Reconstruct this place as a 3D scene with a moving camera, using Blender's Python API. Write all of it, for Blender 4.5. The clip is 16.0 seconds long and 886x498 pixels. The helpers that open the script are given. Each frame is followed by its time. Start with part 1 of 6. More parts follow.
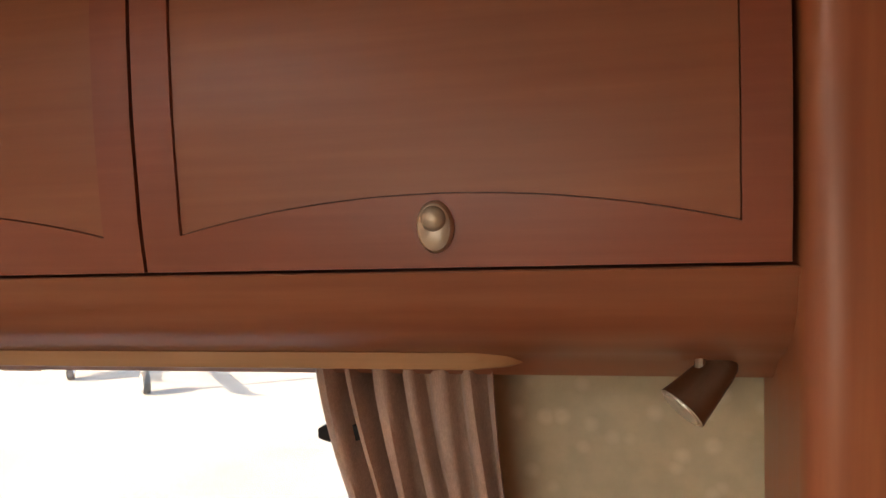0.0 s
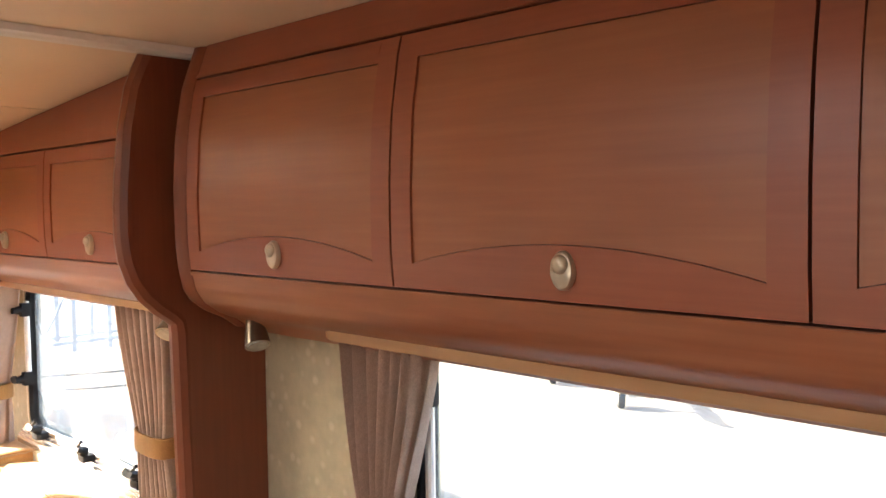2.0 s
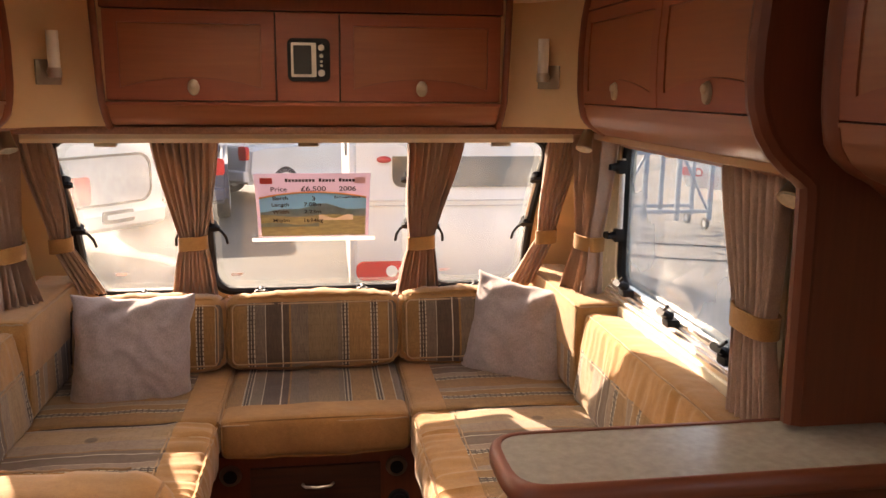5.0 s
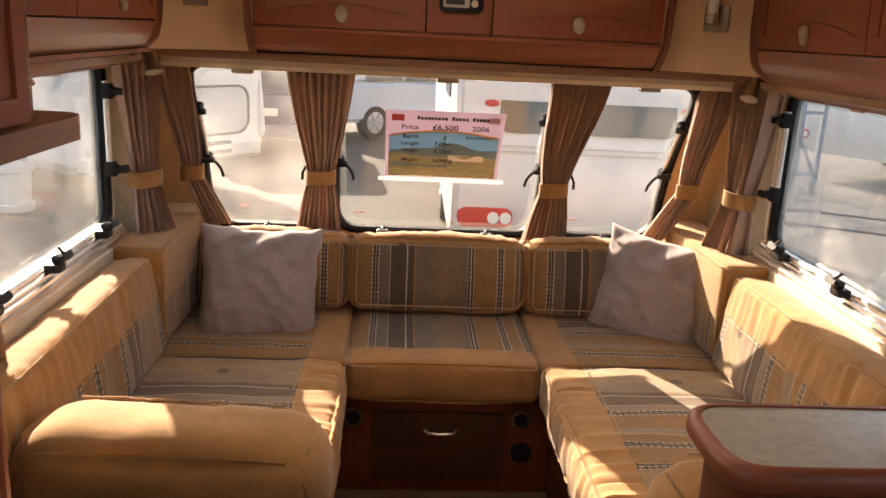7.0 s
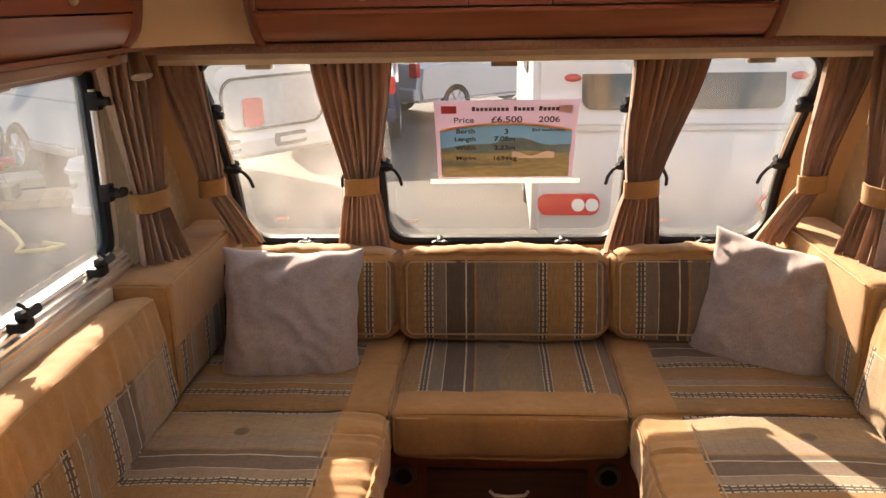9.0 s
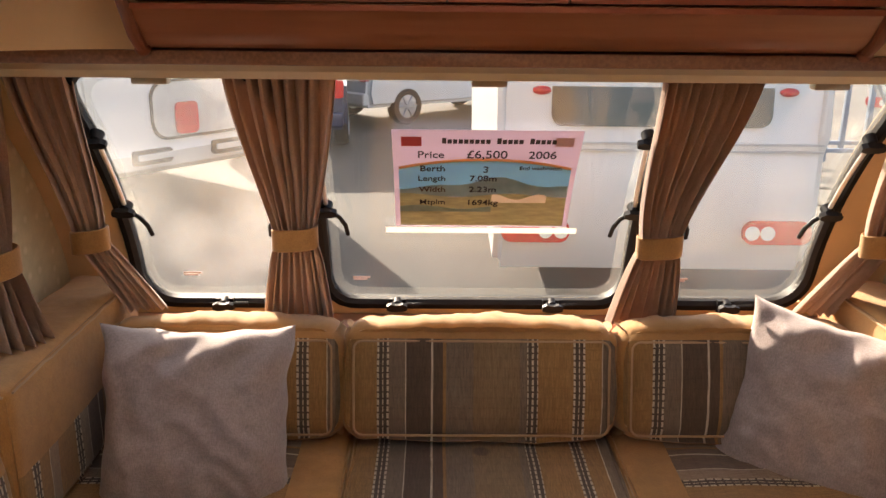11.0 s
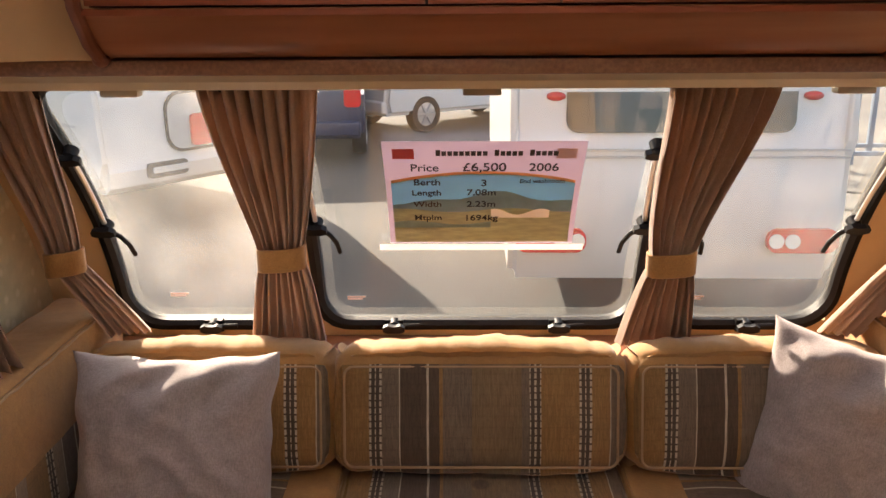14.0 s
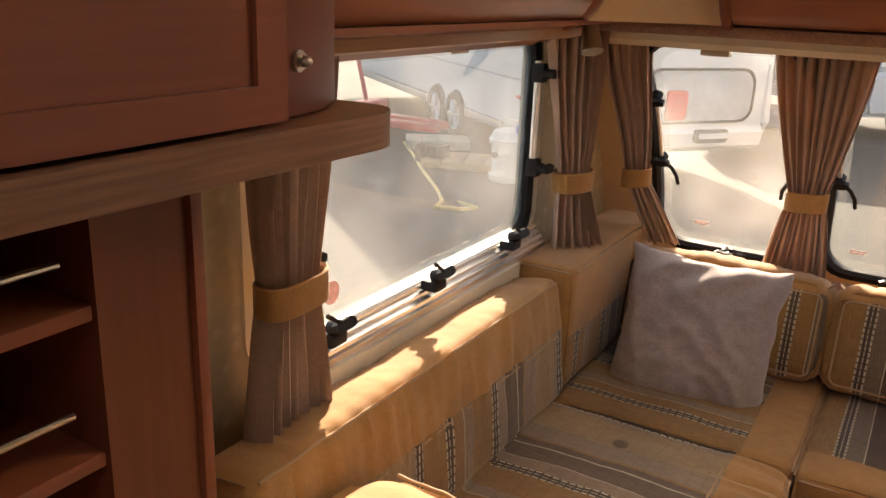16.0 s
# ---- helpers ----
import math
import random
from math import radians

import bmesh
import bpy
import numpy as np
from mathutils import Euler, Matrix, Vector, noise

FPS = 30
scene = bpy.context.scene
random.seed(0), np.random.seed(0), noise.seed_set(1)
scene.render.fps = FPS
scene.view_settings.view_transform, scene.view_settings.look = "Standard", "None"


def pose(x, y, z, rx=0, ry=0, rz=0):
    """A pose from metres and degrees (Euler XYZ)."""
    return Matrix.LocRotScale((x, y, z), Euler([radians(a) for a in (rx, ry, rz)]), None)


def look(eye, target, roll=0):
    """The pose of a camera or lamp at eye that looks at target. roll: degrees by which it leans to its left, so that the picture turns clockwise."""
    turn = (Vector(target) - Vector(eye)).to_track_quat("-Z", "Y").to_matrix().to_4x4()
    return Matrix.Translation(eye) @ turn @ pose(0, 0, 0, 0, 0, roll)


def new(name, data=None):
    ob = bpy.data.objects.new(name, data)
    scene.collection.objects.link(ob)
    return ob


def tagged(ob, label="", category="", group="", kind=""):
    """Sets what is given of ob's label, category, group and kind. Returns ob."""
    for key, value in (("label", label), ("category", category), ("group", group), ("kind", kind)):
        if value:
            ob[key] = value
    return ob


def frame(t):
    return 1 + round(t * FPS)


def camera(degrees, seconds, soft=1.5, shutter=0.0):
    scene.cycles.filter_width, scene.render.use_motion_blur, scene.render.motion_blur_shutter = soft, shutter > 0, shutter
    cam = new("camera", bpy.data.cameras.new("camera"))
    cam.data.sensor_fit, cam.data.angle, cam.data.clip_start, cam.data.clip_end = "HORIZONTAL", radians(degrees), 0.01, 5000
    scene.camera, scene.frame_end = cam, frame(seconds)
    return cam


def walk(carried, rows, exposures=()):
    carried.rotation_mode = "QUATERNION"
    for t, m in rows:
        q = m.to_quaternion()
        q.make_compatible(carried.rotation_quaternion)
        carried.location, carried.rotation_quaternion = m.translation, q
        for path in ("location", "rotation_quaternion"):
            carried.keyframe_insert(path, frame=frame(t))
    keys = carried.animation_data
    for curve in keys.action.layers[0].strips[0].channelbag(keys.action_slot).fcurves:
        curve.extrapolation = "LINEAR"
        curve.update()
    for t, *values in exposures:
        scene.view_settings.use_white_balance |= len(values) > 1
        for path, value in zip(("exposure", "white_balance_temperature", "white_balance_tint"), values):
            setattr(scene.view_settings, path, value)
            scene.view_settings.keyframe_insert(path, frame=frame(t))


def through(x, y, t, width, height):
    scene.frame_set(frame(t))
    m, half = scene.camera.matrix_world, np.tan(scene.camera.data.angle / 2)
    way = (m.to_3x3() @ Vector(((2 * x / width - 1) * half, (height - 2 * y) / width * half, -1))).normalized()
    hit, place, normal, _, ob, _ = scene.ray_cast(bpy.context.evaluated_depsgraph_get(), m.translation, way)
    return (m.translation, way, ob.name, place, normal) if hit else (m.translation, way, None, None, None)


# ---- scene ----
cam = camera(56.2, 16.0)

PATH = [
    (0, (0.085, -2.327, 1.539), (2.028, -1.889, 1.355), -2.5),
    (0.5, (0.088, -2.276, 1.562), (1.921, -1.482, 1.479), -1.4),
    (1, (0.069, -2.215, 1.553), (1.768, -1.16, 1.521), -0.2),
    (1.5, (0.047, -2.183, 1.564), (1.605, -0.931, 1.5), -0.2),
    (2, (0.008, -2.152, 1.569), (1.447, -0.766, 1.465), -0.7),
    (2.5, (-0.028, -2.1, 1.565), (1.273, -0.585, 1.454), -0.9),
    (3, (-0.051, -2.033, 1.553), (1.151, -0.438, 1.427), -1.3),
    (3.5, (-0.057, -1.984, 1.543), (1.003, -0.296, 1.378), -1.5),
    (4, (-0.041, -1.949, 1.532), (0.708, -0.106, 1.325), -1.6),
    (4.5, (0.003, -1.917, 1.518), (0.448, 0.015, 1.253), 0.0),
    (5, (0.022, -1.887, 1.497), (0.315, 0.054, 1.114), 0.5),
    (7.5, (-0.192, -1.648, 1.459), (-0.105, 0.277, 0.924), 2.5),
    (8, (-0.134, -1.499, 1.456), (-0.109, 0.419, 0.891), 1.2),
    (8.5, (-0.063, -1.358, 1.481), (-0.137, 0.558, 0.914), -0.5),
    (9, (-0.059, -1.259, 1.465), (-0.163, 0.654, 0.89), -1.0),
    (9.5, (-0.095, -1.1, 1.453), (-0.151, 0.815, 0.878), -0.5),
    (10, (-0.134, -0.922, 1.458), (-0.107, 0.994, 0.888), 0.4),
    (12.5, (-0.084, -0.492, 1.442), (-0.071, 1.424, 0.871), 0.9),
    (13, (-0.084, -0.495, 1.442), (-0.051, 1.421, 0.871), 0.5),
    (13.5, (-0.074, -0.501, 1.449), (-0.051, 1.417, 0.883), -0.3),
    (14, (-0.055, -0.529, 1.444), (-0.09, 1.393, 0.889), -0.4),
    (14.5, (-0.068, -0.598, 1.438), (-0.276, 1.31, 0.875), -0.4),
    (15, (-0.118, -0.753, 1.409), (-0.536, 1.119, 0.844), -0.6),
    (15.5, (-0.185, -0.967, 1.412), (-0.784, 0.847, 0.818), 0.9),
    (16, (-0.173, -1.11, 1.431), (-1.142, 0.533, 0.828), 2.2),
]
EXPOSURES = [(0.0, 3.2, 7050, 15), (0.6, 4.15, 6900, 14), (1.0, 4.18, 6500, 11), (1.5, 4.05, 6350, 10), (2.0, 3.5, 6500, 11), (2.5, 3.18, 7000, 14), (3.0, 3.1, 7400, 16), (3.5, 2.95, 7550, 18), (4.0, 2.3, 7500, 20),
             (4.5, 2.0, 7400, 20), (5.0, 1.98, 7250, 20), (7.5, 1.75, 7100, 16), (10.0, 1.72, 6850, 15), (12.5, 1.74, 6750, 14), (14.5, 1.66, 6750, 14), (15.2, 1.58, 6750, 14), (16.0, 1.73, 7100, 14)]
walk(cam, [(t, look(eye, aim, roll)) for t, eye, aim, roll in PATH], EXPOSURES)

# ---------- world, sun, exposure ----------
SUN_AZ, SUN_EL = -25.0, 26.0        # degrees: azimuth from +y towards +x, elevation
world = bpy.data.worlds.new("world")
scene.world = world
world.use_nodes = True
wn, wl = world.node_tree.nodes, world.node_tree.links
sky = wn.new("ShaderNodeTexSky")
sky.sky_type = 'NISHITA'
sky.sun_disc = False
sky.sun_elevation = radians(SUN_EL)
sky.sun_rotation = radians(SUN_AZ)
sky.air_density, sky.dust_density = 1.0, 2.5
wl.new(sky.outputs[0], wn["Background"].inputs[0])
wn["Background"].inputs[1].default_value = 0.15
sun_lamp = bpy.data.lights.new("sun", 'SUN')
sun_lamp.energy, sun_lamp.angle, sun_lamp.color = 5.0, radians(0.6), (1.0, 0.87, 0.70)
sun = new("sun", sun_lamp)
a, e = radians(SUN_AZ), radians(SUN_EL)
SUN_DIR = Vector((math.sin(a) * math.cos(e), math.cos(a) * math.cos(e), math.sin(e)))
sun.matrix_world = look(SUN_DIR * 30, (0, 0, 0))


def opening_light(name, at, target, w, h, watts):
    """An added lamp for sky light in an opening; both rear openings are unseen."""
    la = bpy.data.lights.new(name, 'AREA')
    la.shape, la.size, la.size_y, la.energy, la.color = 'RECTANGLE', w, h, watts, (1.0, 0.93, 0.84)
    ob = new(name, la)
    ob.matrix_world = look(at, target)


opening_light("kitchen_fill_light", (-1.075, -1.85, 1.275), (0, -1.85, 1.275), 0.86, 0.61, 0.45)
opening_light("rear_fill_light", (-0.32, -1.45, 1.915), (-0.32, -1.45, 0), 0.46, 0.56, 0.4)
opening_light("front_roof_light", (0, 0.065, 2.12), (0, 0.065, 0), 0.75, 0.75, 5.5)


# ---------- materials ----------
def base_material(name, rough=0.5, metal=0.0):
    m = bpy.data.materials.new(name)
    m.use_nodes = True
    b = m.node_tree.nodes["Principled BSDF"]
    b.inputs["Roughness"].default_value = rough
    b.inputs["Metallic"].default_value = metal
    return m, m.node_tree.nodes, m.node_tree.links, b


def noise_node(n, l, scale, stretch=(1, 1, 1), detail=4.0, space="Object"):
    tc = n.new("ShaderNodeTexCoord")
    mp = n.new("ShaderNodeMapping")
    mp.inputs["Scale"].default_value = stretch
    l.new(tc.outputs[space], mp.inputs[0])
    nz = n.new("ShaderNodeTexNoise")
    nz.inputs["Scale"].default_value = scale
    nz.inputs["Detail"].default_value = detail
    l.new(mp.outputs[0], nz.inputs["Vector"])
    return nz


def ramp(n, l, source, stops, mode='LINEAR'):
    r = n.new("ShaderNodeValToRGB")
    r.color_ramp.interpolation = mode
    els = r.color_ramp.elements
    els[0].position, els[0].color = stops[0][0], (*stops[0][1], 1)
    els[1].position, els[1].color = stops[-1][0], (*stops[-1][1], 1)
    for p, c in stops[1:-1]:
        k = els.new(p)
        k.color = (*c, 1)
    l.new(source, r.inputs[0])
    return r


def mixed(n, l, a, b, fac, mode='MULTIPLY'):
    m = n.new("ShaderNodeMix")
    m.data_type, m.blend_type = 'RGBA', mode
    l.new(a, m.inputs[6])
    l.new(b, m.inputs[7])
    if isinstance(fac, float):
        m.inputs[0].default_value = fac
    else:
        l.new(fac, m.inputs[0])
    return m.outputs[2]


def add_bump(n, l, b, height, strength, distance=0.002):
    k = n.new("ShaderNodeBump")
    k.inputs["Strength"].default_value = strength
    k.inputs["Distance"].default_value = distance
    l.new(height, k.inputs["Height"])
    l.new(k.outputs[0], b.inputs["Normal"])


def grained(name, dark, light, stretch, rough=0.40, scale=3.0, coat=0.08):
    m, n, l, b = base_material(name, rough)
    g = noise_node(n, l, scale, stretch, 6.0)
    big = noise_node(n, l, 2.2, (1, 1, 1.6), 2.0)
    r = ramp(n, l, g.outputs[0], [(0.3, dark), (0.52, tuple((x + y) / 2 for x, y in zip(dark, light))), (0.7, light)])
    s = ramp(n, l, big.outputs[0], [(0.3, (0.82, 0.8, 0.78)), (0.7, (1.0, 1.0, 1.0))])
    l.new(mixed(n, l, r.outputs[0], s.outputs[0], 1.0), b.inputs["Base Color"])
    rr = n.new("ShaderNodeMapRange")
    rr.inputs["To Min"].default_value, rr.inputs["To Max"].default_value = rough - 0.05, rough + 0.12
    l.new(g.outputs[0], rr.inputs[0])
    l.new(rr.outputs[0], b.inputs["Roughness"])
    b.inputs["Coat Weight"].default_value = coat
    b.inputs["Coat Roughness"].default_value = 0.25
    add_bump(n, l, b, g.outputs[0], 0.12, 0.0006)
    return m


def plain(name, color, rough=0.5, metal=0.0, vary=0.12, scale=12.0, bump=0.0, stretch=(1, 1, 1)):
    m, n, l, b = base_material(name, rough, metal)
    g = noise_node(n, l, scale, stretch, 5.0)
    lo = tuple(c * (1 - vary) for c in color)
    hi = tuple(min(1.0, c * (1 + vary)) for c in color)
    r = ramp(n, l, g.outputs[0], [(0.3, lo), (0.7, hi)])
    l.new(r.outputs[0], b.inputs["Base Color"])
    if bump:
        add_bump(n, l, b, g.outputs[0], bump, 0.003)
    return m


def fabric(name, color, vary=0.12, weave=900.0, wrinkle=0.3, sheen=0.2):
    m, n, l, b = base_material(name, 0.9)
    big = noise_node(n, l, 7.0, (1, 1, 1), 4.0)
    fine = noise_node(n, l, weave, (1, 1, 0.25), 2.0)
    fine2 = noise_node(n, l, weave, (0.2, 1, 1), 2.0)
    lo = tuple(c * (1 - vary) for c in color)
    hi = tuple(c * (1 + vary) for c in color)
    r = ramp(n, l, big.outputs[0], [(0.3, lo), (0.7, hi)])
    f = ramp(n, l, fine.outputs[0], [(0.35, (0.78, 0.78, 0.78)), (0.65, (1.0, 1.0, 1.0))])
    f2 = ramp(n, l, fine2.outputs[0], [(0.35, (0.85, 0.85, 0.85)), (0.65, (1.0, 1.0, 1.0))])
    mid = noise_node(n, l, 45.0, (1, 1, 1), 5.0)
    f3 = ramp(n, l, mid.outputs[0], [(0.35, (0.94, 0.935, 0.93)), (0.65, (1.03, 1.03, 1.03))])
    c = mixed(n, l, mixed(n, l, r.outputs[0], f.outputs[0], 1.0), f3.outputs[0], 1.0)
    l.new(mixed(n, l, c, f2.outputs[0], 1.0), b.inputs["Base Color"])
    b.inputs["Sheen Weight"].default_value = sheen
    b.inputs["Sheen Roughness"].default_value = 0.5
    wr = noise_node(n, l, 16.0, (1, 1, 1), 3.0)
    add_bump(n, l, b, wr.outputs[0], wrinkle, 0.006)
    return m


TAN_C, GREY_C, BRN_C, CREAM_C, UMBER_C, GOLD_C = (0.46, 0.235, 0.072), (0.215, 0.158, 0.105), (0.115, 0.075, 0.046), (0.62, 0.53, 0.39), (0.095, 0.068, 0.046), (0.35, 0.195, 0.066)
OLIVE_C = (0.255, 0.172, 0.088)


def striped(name, axis, period=0.62, phase=0.0, window_lift=1.0):
    """Woven stripes that change along a world axis."""
    m, n, l, b = base_material(name, 0.9)
    geo = n.new("ShaderNodeNewGeometry")
    sep = n.new("ShaderNodeSeparateXYZ")
    l.new(geo.outputs["Position"], sep.inputs[0])
    wob = noise_node(n, l, 9.0, (1, 1, 1), 2.0)
    k = n.new("ShaderNodeMath")
    k.operation = 'MULTIPLY_ADD'
    k.inputs[1].default_value, k.inputs[2].default_value = 1 / period, phase
    l.new(sep.outputs[axis], k.inputs[0])
    w = n.new("ShaderNodeMath")
    w.operation = 'MULTIPLY_ADD'
    w.inputs[1].default_value = 0.006
    l.new(wob.outputs[0], w.inputs[0])
    l.new(k.outputs[0], w.inputs[2])
    fr = n.new("ShaderNodeMath")
    fr.operation = 'FRACT'
    l.new(w.outputs[0], fr.inputs[0])
    C, D, T = CREAM_C, UMBER_C, GOLD_C
    # factor above 1 paints window light into the grey, brown and olive
    G, B, O = (tuple(v * window_lift for v in c) for c in (GREY_C, BRN_C, OLIVE_C))
    plan = [(0.0, T), (0.125, C), (0.131, D), (0.142, C), (0.148, D), (0.160, C), (0.166, G), (0.225, C), (0.230, B), (0.32, C), (0.325, B), (0.36, T), (0.372, G), (0.47, O), (0.64, G),
            (0.665, C), (0.671, D), (0.682, C), (0.688, D), (0.70, C), (0.706, T), (0.835, C), (0.841, D), (0.852, C), (0.858, D), (0.87, C), (0.876, T), (0.94, C), (0.945, G)]
    r = ramp(n, l, fr.outputs[0], plan, 'CONSTANT')
    lines = [(p, c is CREAM_C) for p, c in plan]
    mask = ramp(n, l, fr.outputs[0], [(p, (1.0, 1.0, 1.0) if k and p not in (0.225, 0.32, 0.94) else (0.0, 0.0, 0.0)) for p, k in lines], 'CONSTANT')
    dash = n.new("ShaderNodeVectorMath")
    dash.operation = 'DOT_PRODUCT'
    dash.inputs[1].default_value = (0, 55, 55) if axis == 0 else (55, 0, 55)
    l.new(geo.outputs["Position"], dash.inputs[0])
    df = n.new("ShaderNodeMath")
    df.operation = 'FRACT'
    l.new(dash.outputs["Value"], df.inputs[0])
    dg = n.new("ShaderNodeMath")
    dg.operation = 'LESS_THAN'
    dg.inputs[1].default_value = 0.25
    l.new(df.outputs[0], dg.inputs[0])
    dm = n.new("ShaderNodeMath")
    dm.operation = 'MULTIPLY'
    l.new(dg.outputs[0], dm.inputs[0])
    l.new(mask.outputs[0], dm.inputs[1])
    dk = n.new("ShaderNodeRGB")
    dk.outputs[0].default_value = (*BRN_C, 1)
    woven = mixed(n, l, r.outputs[0], dk.outputs[0], dm.outputs[0], 'MIX')
    # small woven emblem in the middle of each repeat
    ca = n.new("ShaderNodeMath")
    ca.operation = 'MULTIPLY_ADD'
    ca.inputs[1].default_value, ca.inputs[2].default_value = period, -0.505 * period
    l.new(fr.outputs[0], ca.inputs[0])
    cb = n.new("ShaderNodeVectorMath")
    cb.operation = 'DOT_PRODUCT'
    cb.inputs[1].default_value = (0, 3.0, 3.0) if axis == 0 else (3.0, 0, 3.0)
    l.new(geo.outputs["Position"], cb.inputs[0])
    cf = n.new("ShaderNodeMath")
    cf.operation = 'FRACT'
    l.new(cb.outputs["Value"], cf.inputs[0])
    cc = n.new("ShaderNodeMath")
    cc.operation = 'MULTIPLY_ADD'
    cc.inputs[1].default_value, cc.inputs[2].default_value = 0.33, -0.165
    l.new(cf.outputs[0], cc.inputs[0])
    cv = n.new("ShaderNodeCombineXYZ")
    l.new(ca.outputs[0], cv.inputs[0])
    l.new(cc.outputs[0], cv.inputs[1])
    ln = n.new("ShaderNodeVectorMath")
    ln.operation = 'LENGTH'
    l.new(cv.outputs[0], ln.inputs[0])
    em = n.new("ShaderNodeMapRange")
    em.inputs["From Min"].default_value, em.inputs["From Max"].default_value = 0.022, 0.015
    em.inputs["To Min"].default_value, em.inputs["To Max"].default_value = 0.0, 0.75
    l.new(ln.outputs["Value"], em.inputs[0])
    woven = mixed(n, l, woven, dk.outputs[0], em.outputs[0], 'MIX')
    fine = noise_node(n, l, 700.0, (1, 1, 1), 2.0)
    f = ramp(n, l, fine.outputs[0], [(0.35, (0.72, 0.72, 0.72)), (0.65, (1.05, 1.05, 1.05))])
    big = noise_node(n, l, 6.0, (1, 1, 1), 4.0)
    f2 = ramp(n, l, big.outputs[0], [(0.3, (0.84, 0.84, 0.84)), (0.7, (1.06, 1.06, 1.06))])
    # long yarns along the stripes, and a lattice of darker weft
    yarn = noise_node(n, l, 60.0, (9, 0.6, 0.6) if axis == 0 else (0.6, 9, 0.6), 3.0)
    y = ramp(n, l, yarn.outputs[0], [(0.35, (0.76, 0.74, 0.72)), (0.65, (1.08, 1.08, 1.08))])
    lat = n.new("ShaderNodeVectorMath")
    lat.operation = 'DOT_PRODUCT'
    lat.inputs[1].default_value = (0, 36, 36) if axis == 0 else (36, 0, 36)
    l.new(geo.outputs["Position"], lat.inputs[0])
    lf = n.new("ShaderNodeMath")
    lf.operation = 'FRACT'
    l.new(lat.outputs["Value"], lf.inputs[0])
    lr = ramp(n, l, lf.outputs[0], [(0.0, (0.91, 0.90, 0.88)), (0.07, (0.91, 0.90, 0.88)), (0.18, (1.0, 1.0, 1.0))])
    c = mixed(n, l, mixed(n, l, mixed(n, l, woven, f.outputs[0], 1.0), y.outputs[0], 1.0), lr.outputs[0], 1.0)
    l.new(mixed(n, l, c, f2.outputs[0], 1.0), b.inputs["Base Color"])
    b.inputs["Sheen Weight"].default_value = 0.15
    wr = noise_node(n, l, 14.0, (1, 1, 1), 3.0)
    add_bump(n, l, b, wr.outputs[0], 0.35, 0.006)
    return m


def thin(m, fac, tint):
    """Lets some light through a thin material."""
    n, l = m.node_tree.nodes, m.node_tree.links
    tl, mx = n.new("ShaderNodeBsdfTranslucent"), n.new("ShaderNodeMixShader")
    tl.inputs[0].default_value = (*tint, 1)
    mx.inputs[0].default_value = fac
    l.new(n["Principled BSDF"].outputs[0], mx.inputs[1])
    l.new(tl.outputs[0], mx.inputs[2])
    l.new(mx.outputs[0], n["Material Output"].inputs[0])
    return m


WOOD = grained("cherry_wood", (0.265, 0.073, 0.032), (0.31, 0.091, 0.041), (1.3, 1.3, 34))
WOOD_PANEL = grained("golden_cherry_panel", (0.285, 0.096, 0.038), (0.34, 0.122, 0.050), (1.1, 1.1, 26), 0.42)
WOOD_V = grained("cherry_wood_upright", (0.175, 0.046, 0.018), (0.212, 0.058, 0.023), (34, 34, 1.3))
WOOD_LIGHT = grained("pale_cherry_rail", (0.285, 0.100, 0.046), (0.36, 0.136, 0.064), (1.2, 1.2, 24), 0.3)
# upright cherry lightened to orange for the glow falling on the wardrobe
WOOD_LIT = grained("lit_cherry_upright", (0.31, 0.098, 0.040), (0.39, 0.135, 0.055), (26, 26, 1.2), 0.34)
PELMET = grained("tan_oak_pelmet", (0.40, 0.215, 0.095), (0.48, 0.275, 0.13), (30, 1.2, 30), 0.45)
WOOD_SHELF = grained("brown_shelf_laminate", (0.19, 0.085, 0.042), (0.33, 0.16, 0.085), (60, 2.0, 60), 0.4)
# dark wood; its depth also carries the shade inside shelves and lockers
WOOD_DARK = grained("dark_wood_with_recess_shade", (0.05, 0.018, 0.009), (0.09, 0.03, 0.014), (1.2, 1.2, 22), 0.5)
TAN = fabric("tan_suede_fabric", TAN_C, 0.16, 900.0, 0.5)
PIPING = plain("beige_piping", (0.42, 0.27, 0.15), 0.8)
STRIPE_X = striped("striped_weave_across", 0, 0.622, 0.511)
# same cloth, grounds raised for the window light on the side cushions
STRIPE_Y = striped("striped_weave_along_lit", 1, 0.622, 0.70, 1.6)
CURTAIN = thin(fabric("taupe_curtain_cloth", (0.55, 0.38, 0.285), 0.12, 700.0, 0.15), 0.17, (0.56, 0.36, 0.25))
PILLOW = fabric("grey_mauve_linen", (0.43, 0.355, 0.335), 0.05, 420.0, 0.12)
CEIL = plain("cream_ceiling_board", (0.80, 0.66, 0.48), 0.6, vary=0.05, scale=3)
PANEL = plain("tan_wall_panel", (0.66, 0.45, 0.245), 0.55, vary=0.08, scale=5)
CREAM = plain("cream_plastic", (0.72, 0.63, 0.47), 0.4, vary=0.05)
WHITE_P = plain("white_plastic", (0.78, 0.75, 0.68), 0.35, vary=0.04)
BLACK = plain("black_rubber", (0.011, 0.010, 0.010), 0.55, vary=0.2)
BLACK.node_tree.nodes["Principled BSDF"].inputs["Specular IOR Level"].default_value = 0.25
ALU = plain("brushed_aluminium", (0.84, 0.83, 0.80), 0.36, 0.6, 0.08, 40)
POLISHED = plain("polished_aluminium", (0.90, 0.89, 0.87), 0.26, 0.75, 0.08, 60, 0.15, (1, 0.05, 1))
STEEL = plain("satin_nickel", (0.62, 0.56, 0.46), 0.3, 1.0, 0.08, 30)
